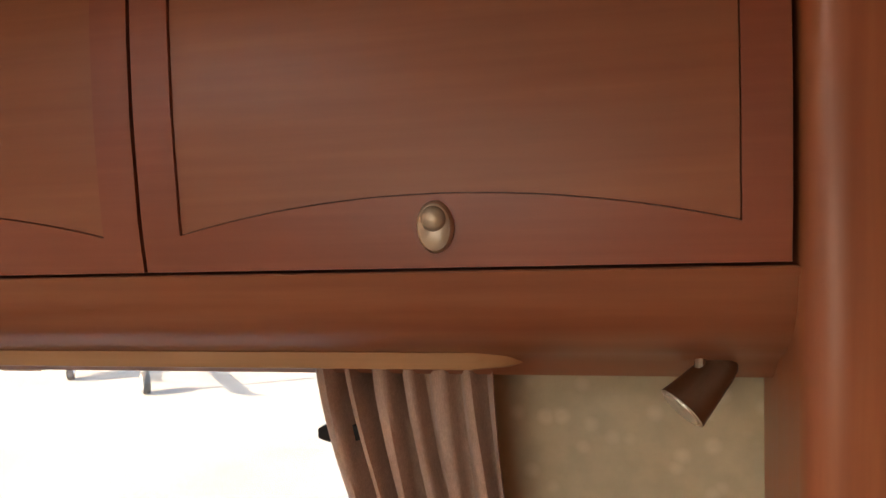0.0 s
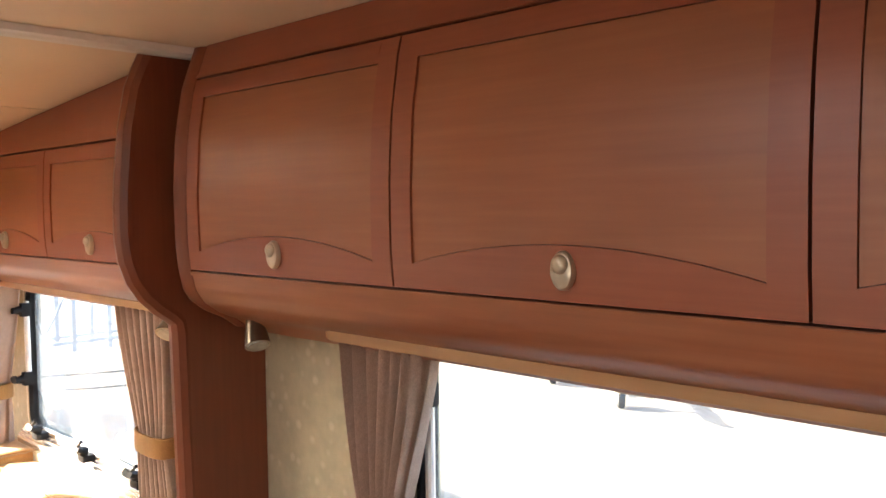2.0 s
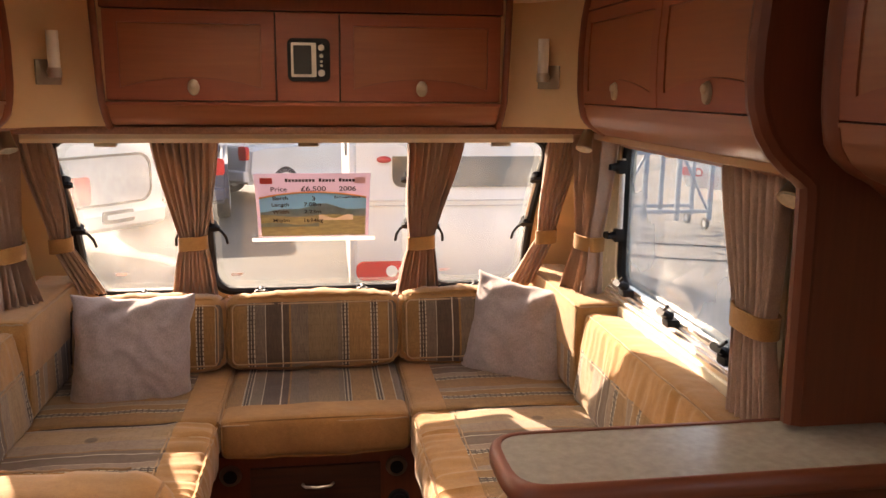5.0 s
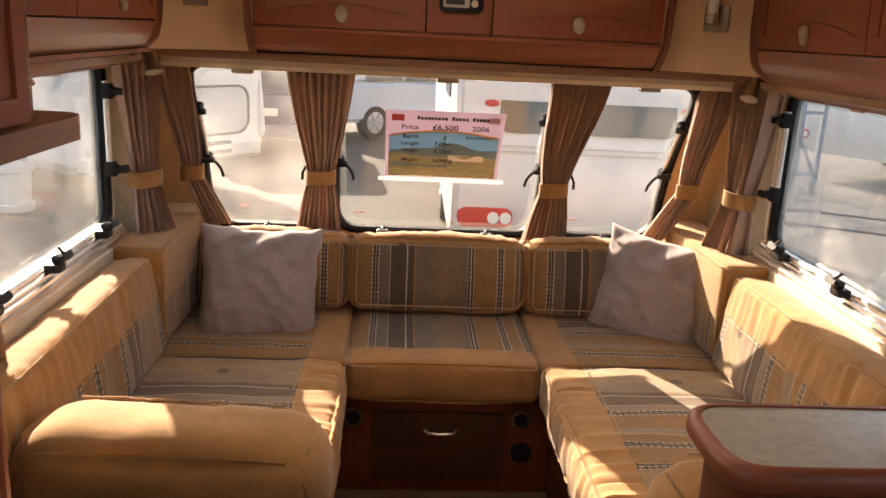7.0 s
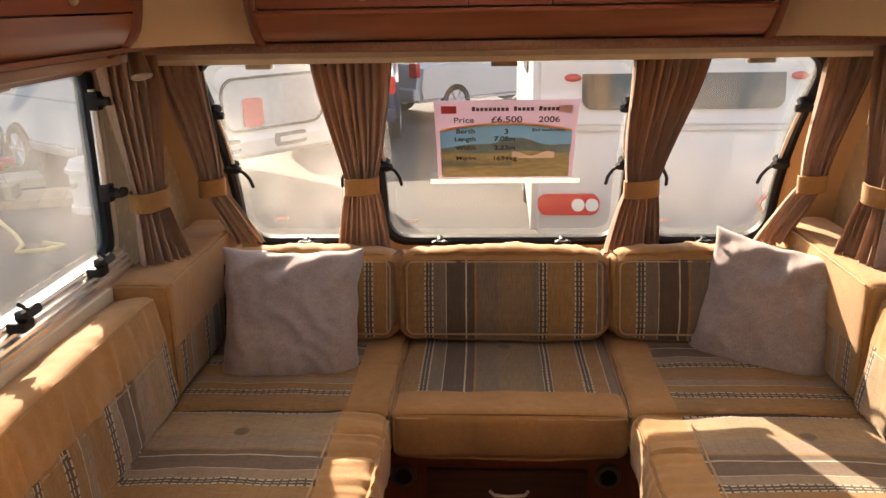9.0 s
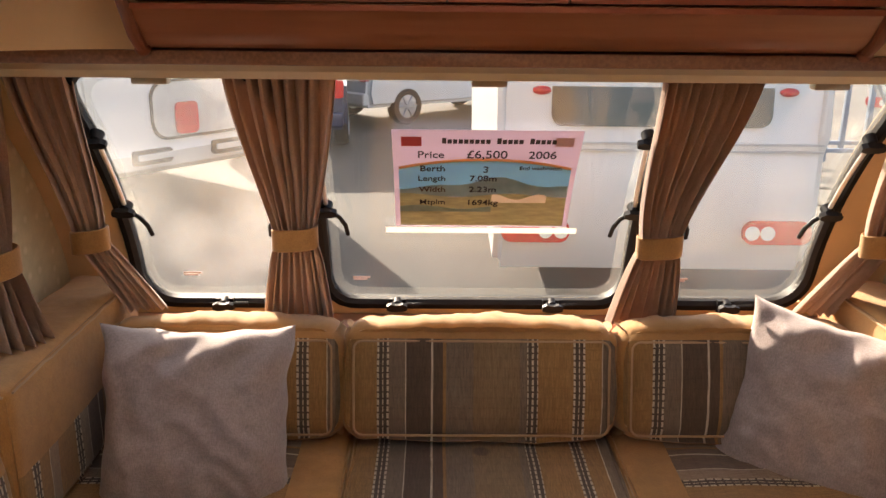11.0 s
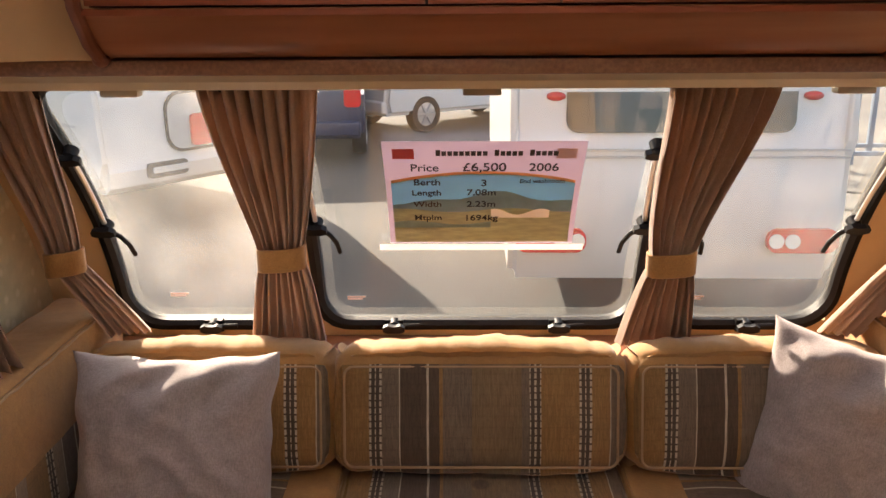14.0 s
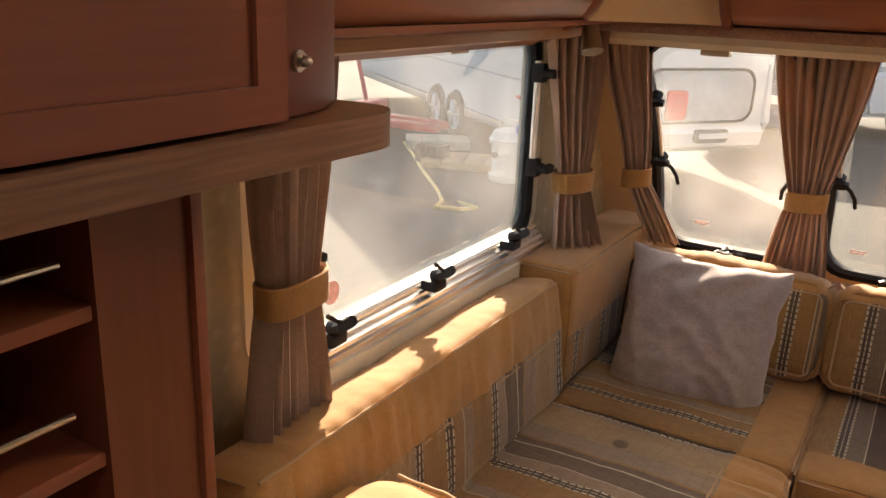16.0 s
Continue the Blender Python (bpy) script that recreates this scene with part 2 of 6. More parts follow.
BRONZE = plain("dull_bronze_metal", (0.30, 0.25, 0.19), 0.35, 1.0, 0.1, 30)
IVORY = plain("ivory_knob", (0.45, 0.38, 0.28), 0.28, 0.35, 0.06)
TOP = plain("grey_green_worktop", (0.48, 0.44, 0.36), 0.22, vary=0.10, scale=60)
CARPET = plain("brown_carpet", (0.09, 0.05, 0.03), 0.95, vary=0.3, scale=200, bump=0.4)


def wallpaper():
    m, n, l, b = base_material("cream_leaf_wallpaper", 0.65)
    v = n.new("ShaderNodeTexVoronoi")
    tc = n.new("ShaderNodeTexCoord")
    l.new(tc.outputs["Object"], v.inputs["Vector"])
    v.inputs["Scale"].default_value = 26.0
    nz = noise_node(n, l, 30.0, (1, 1, 1), 3.0)
    r = ramp(n, l, v.outputs["Distance"], [(0.14, (0.60, 0.51, 0.36)), (0.32, (0.49, 0.41, 0.27))])
    r2 = ramp(n, l, nz.outputs[0], [(0.35, (0.9, 0.9, 0.88)), (0.65, (1.04, 1.03, 1.0))])
    l.new(mixed(n, l, r.outputs[0], r2.outputs[0], 1.0), b.inputs["Base Color"])
    return m


PAPER = wallpaper()


def hazy_glass(name, haze):
    """Clear acrylic with a film of dust on it that catches the sun."""
    m = bpy.data.materials.new(name)
    m.use_nodes = True
    n, l = m.node_tree.nodes, m.node_tree.links
    n.remove(n["Principled BSDF"])
    out = n["Material Output"]
    tr, dif, tl, gl = (n.new("ShaderNodeBsdfTransparent"), n.new("ShaderNodeBsdfDiffuse"), n.new("ShaderNodeBsdfTranslucent"), n.new("ShaderNodeBsdfGlossy"))
    tr.inputs[0].default_value = (0.93, 0.94, 0.93, 1)
    for k in (dif, tl):
        k.inputs[0].default_value = (0.86, 0.83, 0.78, 1)
    gl.inputs["Roughness"].default_value = 0.03
    dust = n.new("ShaderNodeMixShader")
    l.new(dif.outputs[0], dust.inputs[1])
    l.new(tl.outputs[0], dust.inputs[2])
    dust.inputs[0].default_value = 0.7
    big = noise_node(n, l, 2.2, (1, 1, 1.0), 3.0)
    fine = noise_node(n, l, 60.0, (1, 1, 0.5), 4.0)
    r = n.new("ShaderNodeMapRange")
    r.inputs["From Min"].default_value, r.inputs["From Max"].default_value = 0.35, 0.75
    r.inputs["To Min"].default_value, r.inputs["To Max"].default_value = haze * 0.3, haze * 3.0
    l.new(big.outputs[0], r.inputs[0])
    f = n.new("ShaderNodeMath")
    f.operation = 'MULTIPLY_ADD'
    f.inputs[1].default_value = haze * 0.35
    l.new(fine.outputs[0], f.inputs[0])
    l.new(r.outputs[0], f.inputs[2])
    mx = n.new("ShaderNodeMixShader")
    l.new(f.outputs[0], mx.inputs[0])
    l.new(tr.outputs[0], mx.inputs[1])
    l.new(dust.outputs[0], mx.inputs[2])
    lw = n.new("ShaderNodeLayerWeight")
    pw = n.new("ShaderNodeMath")
    pw.operation = 'POWER'
    pw.inputs[1].default_value = 4.0
    l.new(lw.outputs["Facing"], pw.inputs[0])
    fr = n.new("ShaderNodeMath")
    fr.operation = 'MULTIPLY_ADD'
    fr.inputs[1].default_value, fr.inputs[2].default_value = 0.5, 0.025
    l.new(pw.outputs[0], fr.inputs[0])
    mg = n.new("ShaderNodeMixShader")
    l.new(fr.outputs[0], mg.inputs[0])
    l.new(mx.outputs[0], mg.inputs[1])
    l.new(gl.outputs[0], mg.inputs[2])
    l.new(mg.outputs[0], out.inputs[0])
    return m


GLASS = hazy_glass("dusty_acrylic", 0.06)
GLASS_C = hazy_glass("clearer_acrylic", 0.005)
GLASS_R = hazy_glass("lightly_dusty_acrylic", 0.022)
GLASS_EDGE = hazy_glass("bevelled_acrylic_edge", 0.02)
GLASS_DOME = hazy_glass("milky_acrylic", 3.0)
GLASS_LEFT = hazy_glass("thinly_dusted_side_acrylic", 0.06)
GLASS_KITCHEN = hazy_glass("kitchen_acrylic", 0.03)
GLASS_SIDE = hazy_glass("dusty_side_acrylic", 0.15)


# ---------- mesh helpers ----------
def link(name, bm, mats, smooth=True, angle=35):
    bmesh.ops.recalc_face_normals(bm, faces=bm.faces)
    me = bpy.data.meshes.new(name)
    bm.to_mesh(me)
    bm.free()
    for m in (mats if isinstance(mats, (list, tuple)) else [mats]):
        me.materials.append(m)
    if smooth:
        me.shade_smooth()
        me.set_sharp_from_angle(angle=radians(angle))
    return new(name, me)


def part(name, bm, mats, parent, label="", smooth=True, angle=35):
    ob = link(name, bm, mats, smooth, angle)
    ob.parent = parent
    if label:
        ob["label"] = label
    return ob


def thing(name, label, category, group="", kind="", at=(0, 0, 0)):
    ob = new(name)
    ob.empty_display_size = 0.05
    ob.location = at
    return tagged(ob, label, category, group, kind)


def box(bm, x0, x1, y0, y1, z0, z1, bevel=0.0, segs=2):
    m = Matrix.LocRotScale(((x0 + x1) / 2, (y0 + y1) / 2, (z0 + z1) / 2), None, (abs(x1 - x0), abs(y1 - y0), abs(z1 - z0)))
    vs = bmesh.ops.create_cube(bm, size=1, matrix=m)["verts"]
    if bevel:
        es = list({ed for v in vs for ed in v.link_edges})
        bmesh.ops.bevel(bm, geom=es, offset=bevel, segments=segs, profile=0.6, affect='EDGES')
    return bm


def boxed(*a, **k):
    return box(bmesh.new(), *a, **k)


def cylinder(bm, p, q, r, r2=None, n=16):
    p, q = Vector(p), Vector(q)
    d = q - p
    m = Matrix.Translation((p + q) / 2) @ d.to_track_quat('Z', 'Y').to_matrix().to_4x4()
    bmesh.ops.create_cone(bm, cap_ends=True, segments=n, radius1=r, radius2=r if r2 is None else r2, depth=d.length, matrix=m)
    return bm


def ellipsoid(bm, c, r, n=16):
    bmesh.ops.create_uvsphere(bm, u_segments=n, v_segments=max(6, n // 2), radius=1, matrix=Matrix.LocRotScale(c, None, r))
    return bm


def tube(bm, pts, r, n=8, closed=False):
    pts = [Vector(p) for p in pts]
    rings, side = [], None
    for i, p in enumerate(pts):
        d = (pts[min(len(pts) - 1, i + 1)] - pts[max(0, i - 1)]).normalized()
        if side is None:
            side = d.cross(Vector((0.3, 0.2, 1))).normalized()
        side = (side - d * side.dot(d)).normalized()
        up = d.cross(side)
        rings.append([bm.verts.new(p + (side * math.cos(t) + up * math.sin(t)) * r) for t in (2 * math.pi * j / n for j in range(n))])
    for a, b in zip(rings, rings[1:]):
        for j in range(n):
            bm.faces.new((a[j], a[(j + 1) % n], b[(j + 1) % n], b[j]))
    bm.faces.new(rings[0])
    bm.faces.new(rings[-1])
    return bm


def prism(bm, pts, fn, a, b):
    """A flat outline, given to fn(u, v, depth), pushed from depth a to depth b."""
    lo, hi = [bm.verts.new(fn(u, v, a)) for u, v in pts], [bm.verts.new(fn(u, v, b)) for u, v in pts]
    n = len(pts)
    bm.faces.new(lo)
    bm.faces.new(hi)
    for i in range(n):
        bm.faces.new((lo[i], lo[(i + 1) % n], hi[(i + 1) % n], hi[i]))
    return bm


def rounded(u0, u1, v0, v1, r, k=6):
    out = []
    for cu, cv, t0 in ((u1 - r, v1 - r, 0), (u0 + r, v1 - r, 90), (u0 + r, v0 + r, 180), (u1 - r, v0 + r, 270)):
        for i in range(k + 1):
            t = radians(t0 + 90 * i / k)
            out.append((cu + r * math.cos(t), cv + r * math.sin(t)))
    return out


def dense(pts, step=0.04):
    out = []
    for (a, b), (c, d) in zip(pts, pts[1:] + pts[:1]):
        k = max(1, int(math.hypot(c - a, d - b) / step))
        out += [(a + (c - a) * i / k, b + (d - b) * i / k) for i in range(k)]
    return out


def slab(bm, fn, u0, u1, lo, hi, off, thick, nu=8, nz=8):
    """A thin closed piece on the surface fn(u, z, off), between the heights lo(u) and hi(u)."""
    g = []
    for o in (off, off - thick):
        rows = []
        for i in range(nu + 1):
            u = u0 + (u1 - u0) * i / nu
            a, b = lo(u), hi(u)
            rows.append([bm.verts.new(fn(u, a + (b - a) * j / nz, o)) for j in range(nz + 1)])
        g.append(rows)
    f, k = g
    for i in range(nu):
        for j in range(nz):
            bm.faces.new((f[i][j], f[i + 1][j], f[i + 1][j + 1], f[i][j + 1]))
            bm.faces.new((k[i][j], k[i][j + 1], k[i + 1][j + 1], k[i + 1][j]))
    for i in range(nu):
        for j in (0, nz):
            bm.faces.new((f[i][j], f[i + 1][j], k[i + 1][j], k[i][j]))
    for j in range(nz):
        for i in (0, nu):
            bm.faces.new((f[i][j], f[i][j + 1], k[i][j + 1], k[i][j]))
    return bm


def sheet(bm, fn, us, zs, holes, thick):
    """A wall on the surface fn(u, z, off) with openings that go through it."""
    us = sorted(set(us) | {h[0] for h in holes} | {h[1] for h in holes})
    zs = sorted(set(zs) | {h[2] for h in holes} | {h[3] for h in holes})
    fr = [[bm.verts.new(fn(u, z, 0)) for z in zs] for u in us]
    bk = [[bm.verts.new(fn(u, z, -thick)) for z in zs] for u in us]

    def solid(i, j):
        if not (0 <= i < len(us) - 1 and 0 <= j < len(zs) - 1):
            return False
        cu, cz = (us[i] + us[i + 1]) / 2, (zs[j] + zs[j + 1]) / 2
        return not any(h[0] < cu < h[1] and h[2] < cz < h[3] for h in holes)
    for i in range(len(us) - 1):
        for j in range(len(zs) - 1):
            if not solid(i, j):
                continue
            bm.faces.new((fr[i][j], fr[i + 1][j], fr[i + 1][j + 1], fr[i][j + 1]))
            bm.faces.new((bk[i][j], bk[i][j + 1], bk[i + 1][j + 1], bk[i + 1][j]))
            for di, dj, p, q in ((-1, 0, (i, j), (i, j + 1)), (1, 0, (i + 1, j), (i + 1, j + 1)), (0, -1, (i, j), (i + 1, j)), (0, 1, (i, j + 1), (i + 1, j + 1))):
                if not solid(i + di, j + dj):
                    bm.faces.new((fr[p[0]][p[1]], fr[q[0]][q[1]], bk[q[0]][q[1]], bk[p[0]][p[1]]))
    return bm


def soft_box(sx, sy, sz, r, puff=0.01, wrinkle=0.004, seed=0.0, pick=None, gather=None):
    """A stuffed box about its centre, with rounded edges, bulging faces and wrinkles; pick(p, n) gives a face's material."""
    bm = bmesh.new()
    h = Vector((sx / 2, sy / 2, sz / 2))

    def axis_steps(s, ax_n):
        inner = max(2, int(round((s - 2 * r) / (0.011 if gather and ax_n == gather[0] else 0.03))))
        e = [-s / 2 + r * (1 - math.cos(t)) * 0.999 for t in (math.pi / 2 * i / 4 for i in range(4))]
        return e + [-s / 2 + r + (s - 2 * r) * i / inner for i in range(inner + 1)] + [-x for x in reversed(e)]
    st = [axis_steps(v, i) for i, v in enumerate((sx, sy, sz))]
    cache = {}

    def vert(p):
        key = tuple(round(c, 6) for c in p)
        if key in cache:
            return cache[key]
        p = Vector(p)
        c = Vector([max(-h[i] + r, min(h[i] - r, p[i])) for i in range(3)])
        d = p - c
        k = max(abs(d.x), abs(d.y), abs(d.z))
        if k > 1e-9:
            d = d.normalized() * r if d.length > 1e-9 else d
        q = c + d
        nn = d.normalized() if d.length > 1e-9 else Vector((0, 0, 0))
        s = 1.0
        for i in range(3):
            if abs(d[i]) < 0.7 * r:
                s *= 1 - (abs(p[i]) / h[i]) ** 2 * 0.9
        w = noise.noise(Vector((q.x * 9 + seed, q.y * 9, q.z * 9))) + 0.6 * noise.noise(Vector((q.x * 26 + seed, q.y * 26, q.z * 26)))
        if gather:
            ax_g, amp, where = gather
            g = noise.noise(Vector((q[ax_g] * 42 + seed, q[(ax_g + 1) % 3] * 5, q[(ax_g + 2) % 3] * 5))) + 0.5 * noise.noise(Vector((q[ax_g] * 90, seed, q[(ax_g + 2) % 3] * 6)))
            w += amp / wrinkle * g * where(q)
        cache[key] = bm.verts.new(q + nn * (puff * s + wrinkle * w))
        return cache[key]
    for ax in range(3):
        b, c = (ax + 1) % 3, (ax + 2) % 3
        for sgn in (-1, 1):
            for i in range(len(st[b]) - 1):
                for j in range(len(st[c]) - 1):
                    quad = []
                    for bi, ci in ((i, j), (i + 1, j), (i + 1, j + 1), (i, j + 1)):
                        p = [0, 0, 0]
                        p[ax], p[b], p[c] = sgn * h[ax], st[b][bi], st[c][ci]
                        quad.append(vert(p))
                    if len(set(quad)) == 4:
                        try:
                            f = bm.faces.new(quad)
                        except ValueError:
                            continue
                        if pick:
                            nv = Vector((0, 0, 0))
                            nv[ax] = sgn
                            f.material_index = pick(f.calc_center_median(), nv)
    return bm


def moved(bm, m):
    bmesh.ops.transform(bm, matrix=m, verts=bm.verts)
    return bm


# ---------- shell ----------
HALF, FRONT_Y, REAR_Y = 1.05, 1.40, -3.4


def front_y(z):
    return FRONT_Y - 0.78 * max(0.0, min(z, 1.40) - 0.62) ** 2


def on_front(u, z, off):
    d = 1.56 * max(0.0, z - 0.62) if z < 1.40 else 0.0
    k = math.hypot(1, d)
    return (u, front_y(z) - off / k, z - off * d / k)


def on_right(u, z, off):
    return (HALF - off, u, z)


def on_left(u, z, off):
    return (-HALF + off, u, z)


def ceil_z(y):
    return 1.888 - 0.10 * max(0.0, y + 0.55)


FRONT_WINDOWS = ((-0.885, -0.435, 0.685, 1.345), (-0.405, 0.395, 0.685, 1.345), (0.425, 0.865, 0.685, 1.345))
SIDE_WINDOWS_R = ((-0.20, 0.80, 0.82, 1.35), (-2.05, -1.085, 0.82, 1.35))
SIDE_WINDOWS_L = ((-0.20, 0.80, 0.82, 1.35),)
REAR_OPENINGS_L = ((-2.30, -1.40, 0.95, 1.60),)     # unseen kitchen window, added to let light in


def inset(w, d):
    return (w[0] + d, w[1] - d, w[2] + d, w[3] - d)


def shell():
    bm = sheet(bmesh.new(), on_front, [-HALF, 0, HALF], [0.08 * i for i in range(18)] + [1.40, 1.74], [inset(w, 0.02) for w in FRONT_WINDOWS], 0.03)
    tagged(link("wall_front", bm, PANEL), "tan curved front wall with three window openings", "wall", kind="structure")
    for name, fn, wins in (("wall_right", on_right, SIDE_WINDOWS_R), ("wall_left", on_left, SIDE_WINDOWS_L + REAR_OPENINGS_L)):
        def cut(u, z, off, fn=fn):
            """The wall's outline follows the curved front and the roof."""
            y = min(u, front_y(z) + 0.03)
            return fn(y, min(z, ceil_z(y) + 0.05), off)
        bm = sheet(bmesh.new(), cut, [REAR_Y, -0.55, FRONT_Y + 0.03], [0, 0.62, 0.74, 0.86, 0.98, 1.10, 1.22, 1.34, 1.40, 1.95], [inset(w, 0.02) for w in wins], 0.03)
        tagged(link(name, bm, PAPER, False), "cream side wall papered with pale leaf pattern", "wall", kind="structure")
    bm = boxed(-HALF, HALF, REAR_Y - 0.03, REAR_Y, 0, 1.95)
    tagged(link("wall_rear", bm, WOOD_V, False), "cherry wood partition at the back of the cabin", "wall", kind="structure")
    bm = boxed(-HALF, HALF, REAR_Y, FRONT_Y + 0.02, -0.05, 0)
    tagged(link("floor", bm, CARPET, False), "dark brown carpeted floor", "floor", kind="structure")
    # ceiling with the roof light's opening through it, and an added unseen one behind
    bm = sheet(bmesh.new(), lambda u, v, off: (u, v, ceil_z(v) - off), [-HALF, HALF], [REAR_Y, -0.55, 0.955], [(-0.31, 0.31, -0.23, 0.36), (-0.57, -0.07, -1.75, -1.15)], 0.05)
    tagged(link("ceiling", bm, CEIL, False), "cream board ceiling sloping down to the front", "ceiling", kind="structure")
    t = thing("ceiling_trim", "cream strip across the ceiling over a board joint", "trim", kind="structure", at=(0, -0.62, 1.88))
    bm = bmesh.new()
    prism(bm, [(-0.03, 0), (-0.026, -0.012), (-0.016, -0.014), (-0.010, -0.018), (0.010, -0.018), (0.016, -0.014), (0.026, -0.012), (0.03, 0)], lambda u, v, d: (d, u, v), -0.88, 0.88)
    ob = part("strip", bm, WHITE_P, t, angle=20)
    ob.location.z = 0.007
    bm = bmesh.new()
    for x0, x1 in ((-0.9, -0.42), (0.42, 0.9)):
        box(bm, x0, x1, 0.055, 0.0575, ceil_z(0.05) - 0.002, ceil_z(0.05) + 0.01)
    tagged(link("ceiling_seam", bm, CREAM, False), "fine cream seam between ceiling boards", "trim", kind="structure")


shell()


def roof_light():
    y0, y1, x0 = -0.23, 0.36, 0.31
    t = thing("roof_light", "square white-framed roof light with a milky dome", "roof light", at=(0, 0.06, 1.83))
    tl = Matrix.Translation((0, -0.06, -1.83))
    sl = lambda u, v, off: (u, v, ceil_z(v) - off)

    def ring(outer, inner, a, b):
        bm = bmesh.new()
        n = len(outer)
        rows = [[bm.verts.new(sl(*p, o)) for p in q] for q, o in ((outer, a), (outer, b), (inner, b), (inner, a))]
        for r in range(4):
            for i in range(n):
                bm.faces.new((rows[r][i], rows[r][(i + 1) % n], rows[(r + 1) % 4][(i + 1) % n], rows[(r + 1) % 4][i]))
        return moved(bm, tl)
    part("frame", ring(rounded(-0.405, 0.405, y0 - 0.085, y1 + 0.075, 0.07), rounded(-0.30, 0.30, y0 + 0.01, y1 - 0.01, 0.02), -0.002, 0.028), WHITE_P, t)
    part("blind_cassette", ring(rounded(-0.315, 0.315, y0 - 0.015, y1 + 0.015, 0.02), rounded(-0.288, 0.288, y0 + 0.02, y1 - 0.02, 0.012), 0.0281, 0.036), CREAM, t)
    part("upstand", ring(rounded(-0.309, 0.309, y0 + 0.001, y1 - 0.001, 0.01), rounded(-0.300, 0.300, y0 + 0.01, y1 - 0.01, 0.01), -0.16, -0.003), WHITE_P, t)
    dome = bmesh.new()
    n = 12
    g = [[dome.verts.new((-0.33 + 0.66 * i / n, y0 - 0.02 + (y1 - y0 + 0.04) * j / n, ceil_z(y0 - 0.02 + (y1 - y0 + 0.04) * j / n) + 0.155 + 0.05 * math.sin(math.pi * i / n) * math.sin(math.pi * j / n))) for j in range(n + 1)] for i in range(n + 1)]
    for i in range(n):
        for j in range(n):
            dome.faces.new((g[i][j], g[i + 1][j], g[i + 1][j + 1], g[i][j + 1]))
    part("dome", moved(dome, tl), GLASS_DOME, t, "milky acrylic dome")
    bar = bmesh.new()
    box(bar, -0.295, 0.295, 0.16, 0.185, 1.856, 1.876, 0.005)
    part("crossbar", moved(bar, tl), BLACK, t, "black stay bar")
    for s in (-1, 1):
        bm = bmesh.new()
        prism(bm, [(p, q) for p, q in dense(rounded(-0.022, 0.022, -0.07, 0.07, 0.021), 0.03)], lambda u, v, d: (s * 0.365 + u, 0.06 + v, ceil_z(0.06 + v) - d), 0.027, 0.034)
        part("handle", moved(bm, tl), CREAM, t)


roof_light()


# ---------- windows ----------
def star_knob(bm, m, k=1.25):
    """A winged window screw: a low turret with two flared grips."""
    m = m @ Matrix.Diagonal((k, k, k, 1))
    cylinder(bm, m @ Vector((0, 0, -0.004)), m @ Vector((0, 0, 0.013)), 0.0125 * k, 0.0105 * k, n=12)
    cylinder(bm, m @ Vector((0, 0, 0.013)), m @ Vector((0, 0, 0.021)), 0.0085 * k, 0.0075 * k, n=10)
    grip = [(-0.021, -0.004), (-0.021, 0.005), (-0.012, 0.0095), (-0.005, 0.0075), (0.005, 0.0075), (0.012, 0.0095), (0.021, 0.005), (0.021, -0.004), (0.011, -0.0075), (-0.011, -0.0075)]
    prism(bm, grip, lambda u, v, d: m @ Vector((u, v, d)), 0.016, 0.027)
    return bm


MARK = plain("pale_pink_print", (0.80, 0.62, 0.62), 0.6)


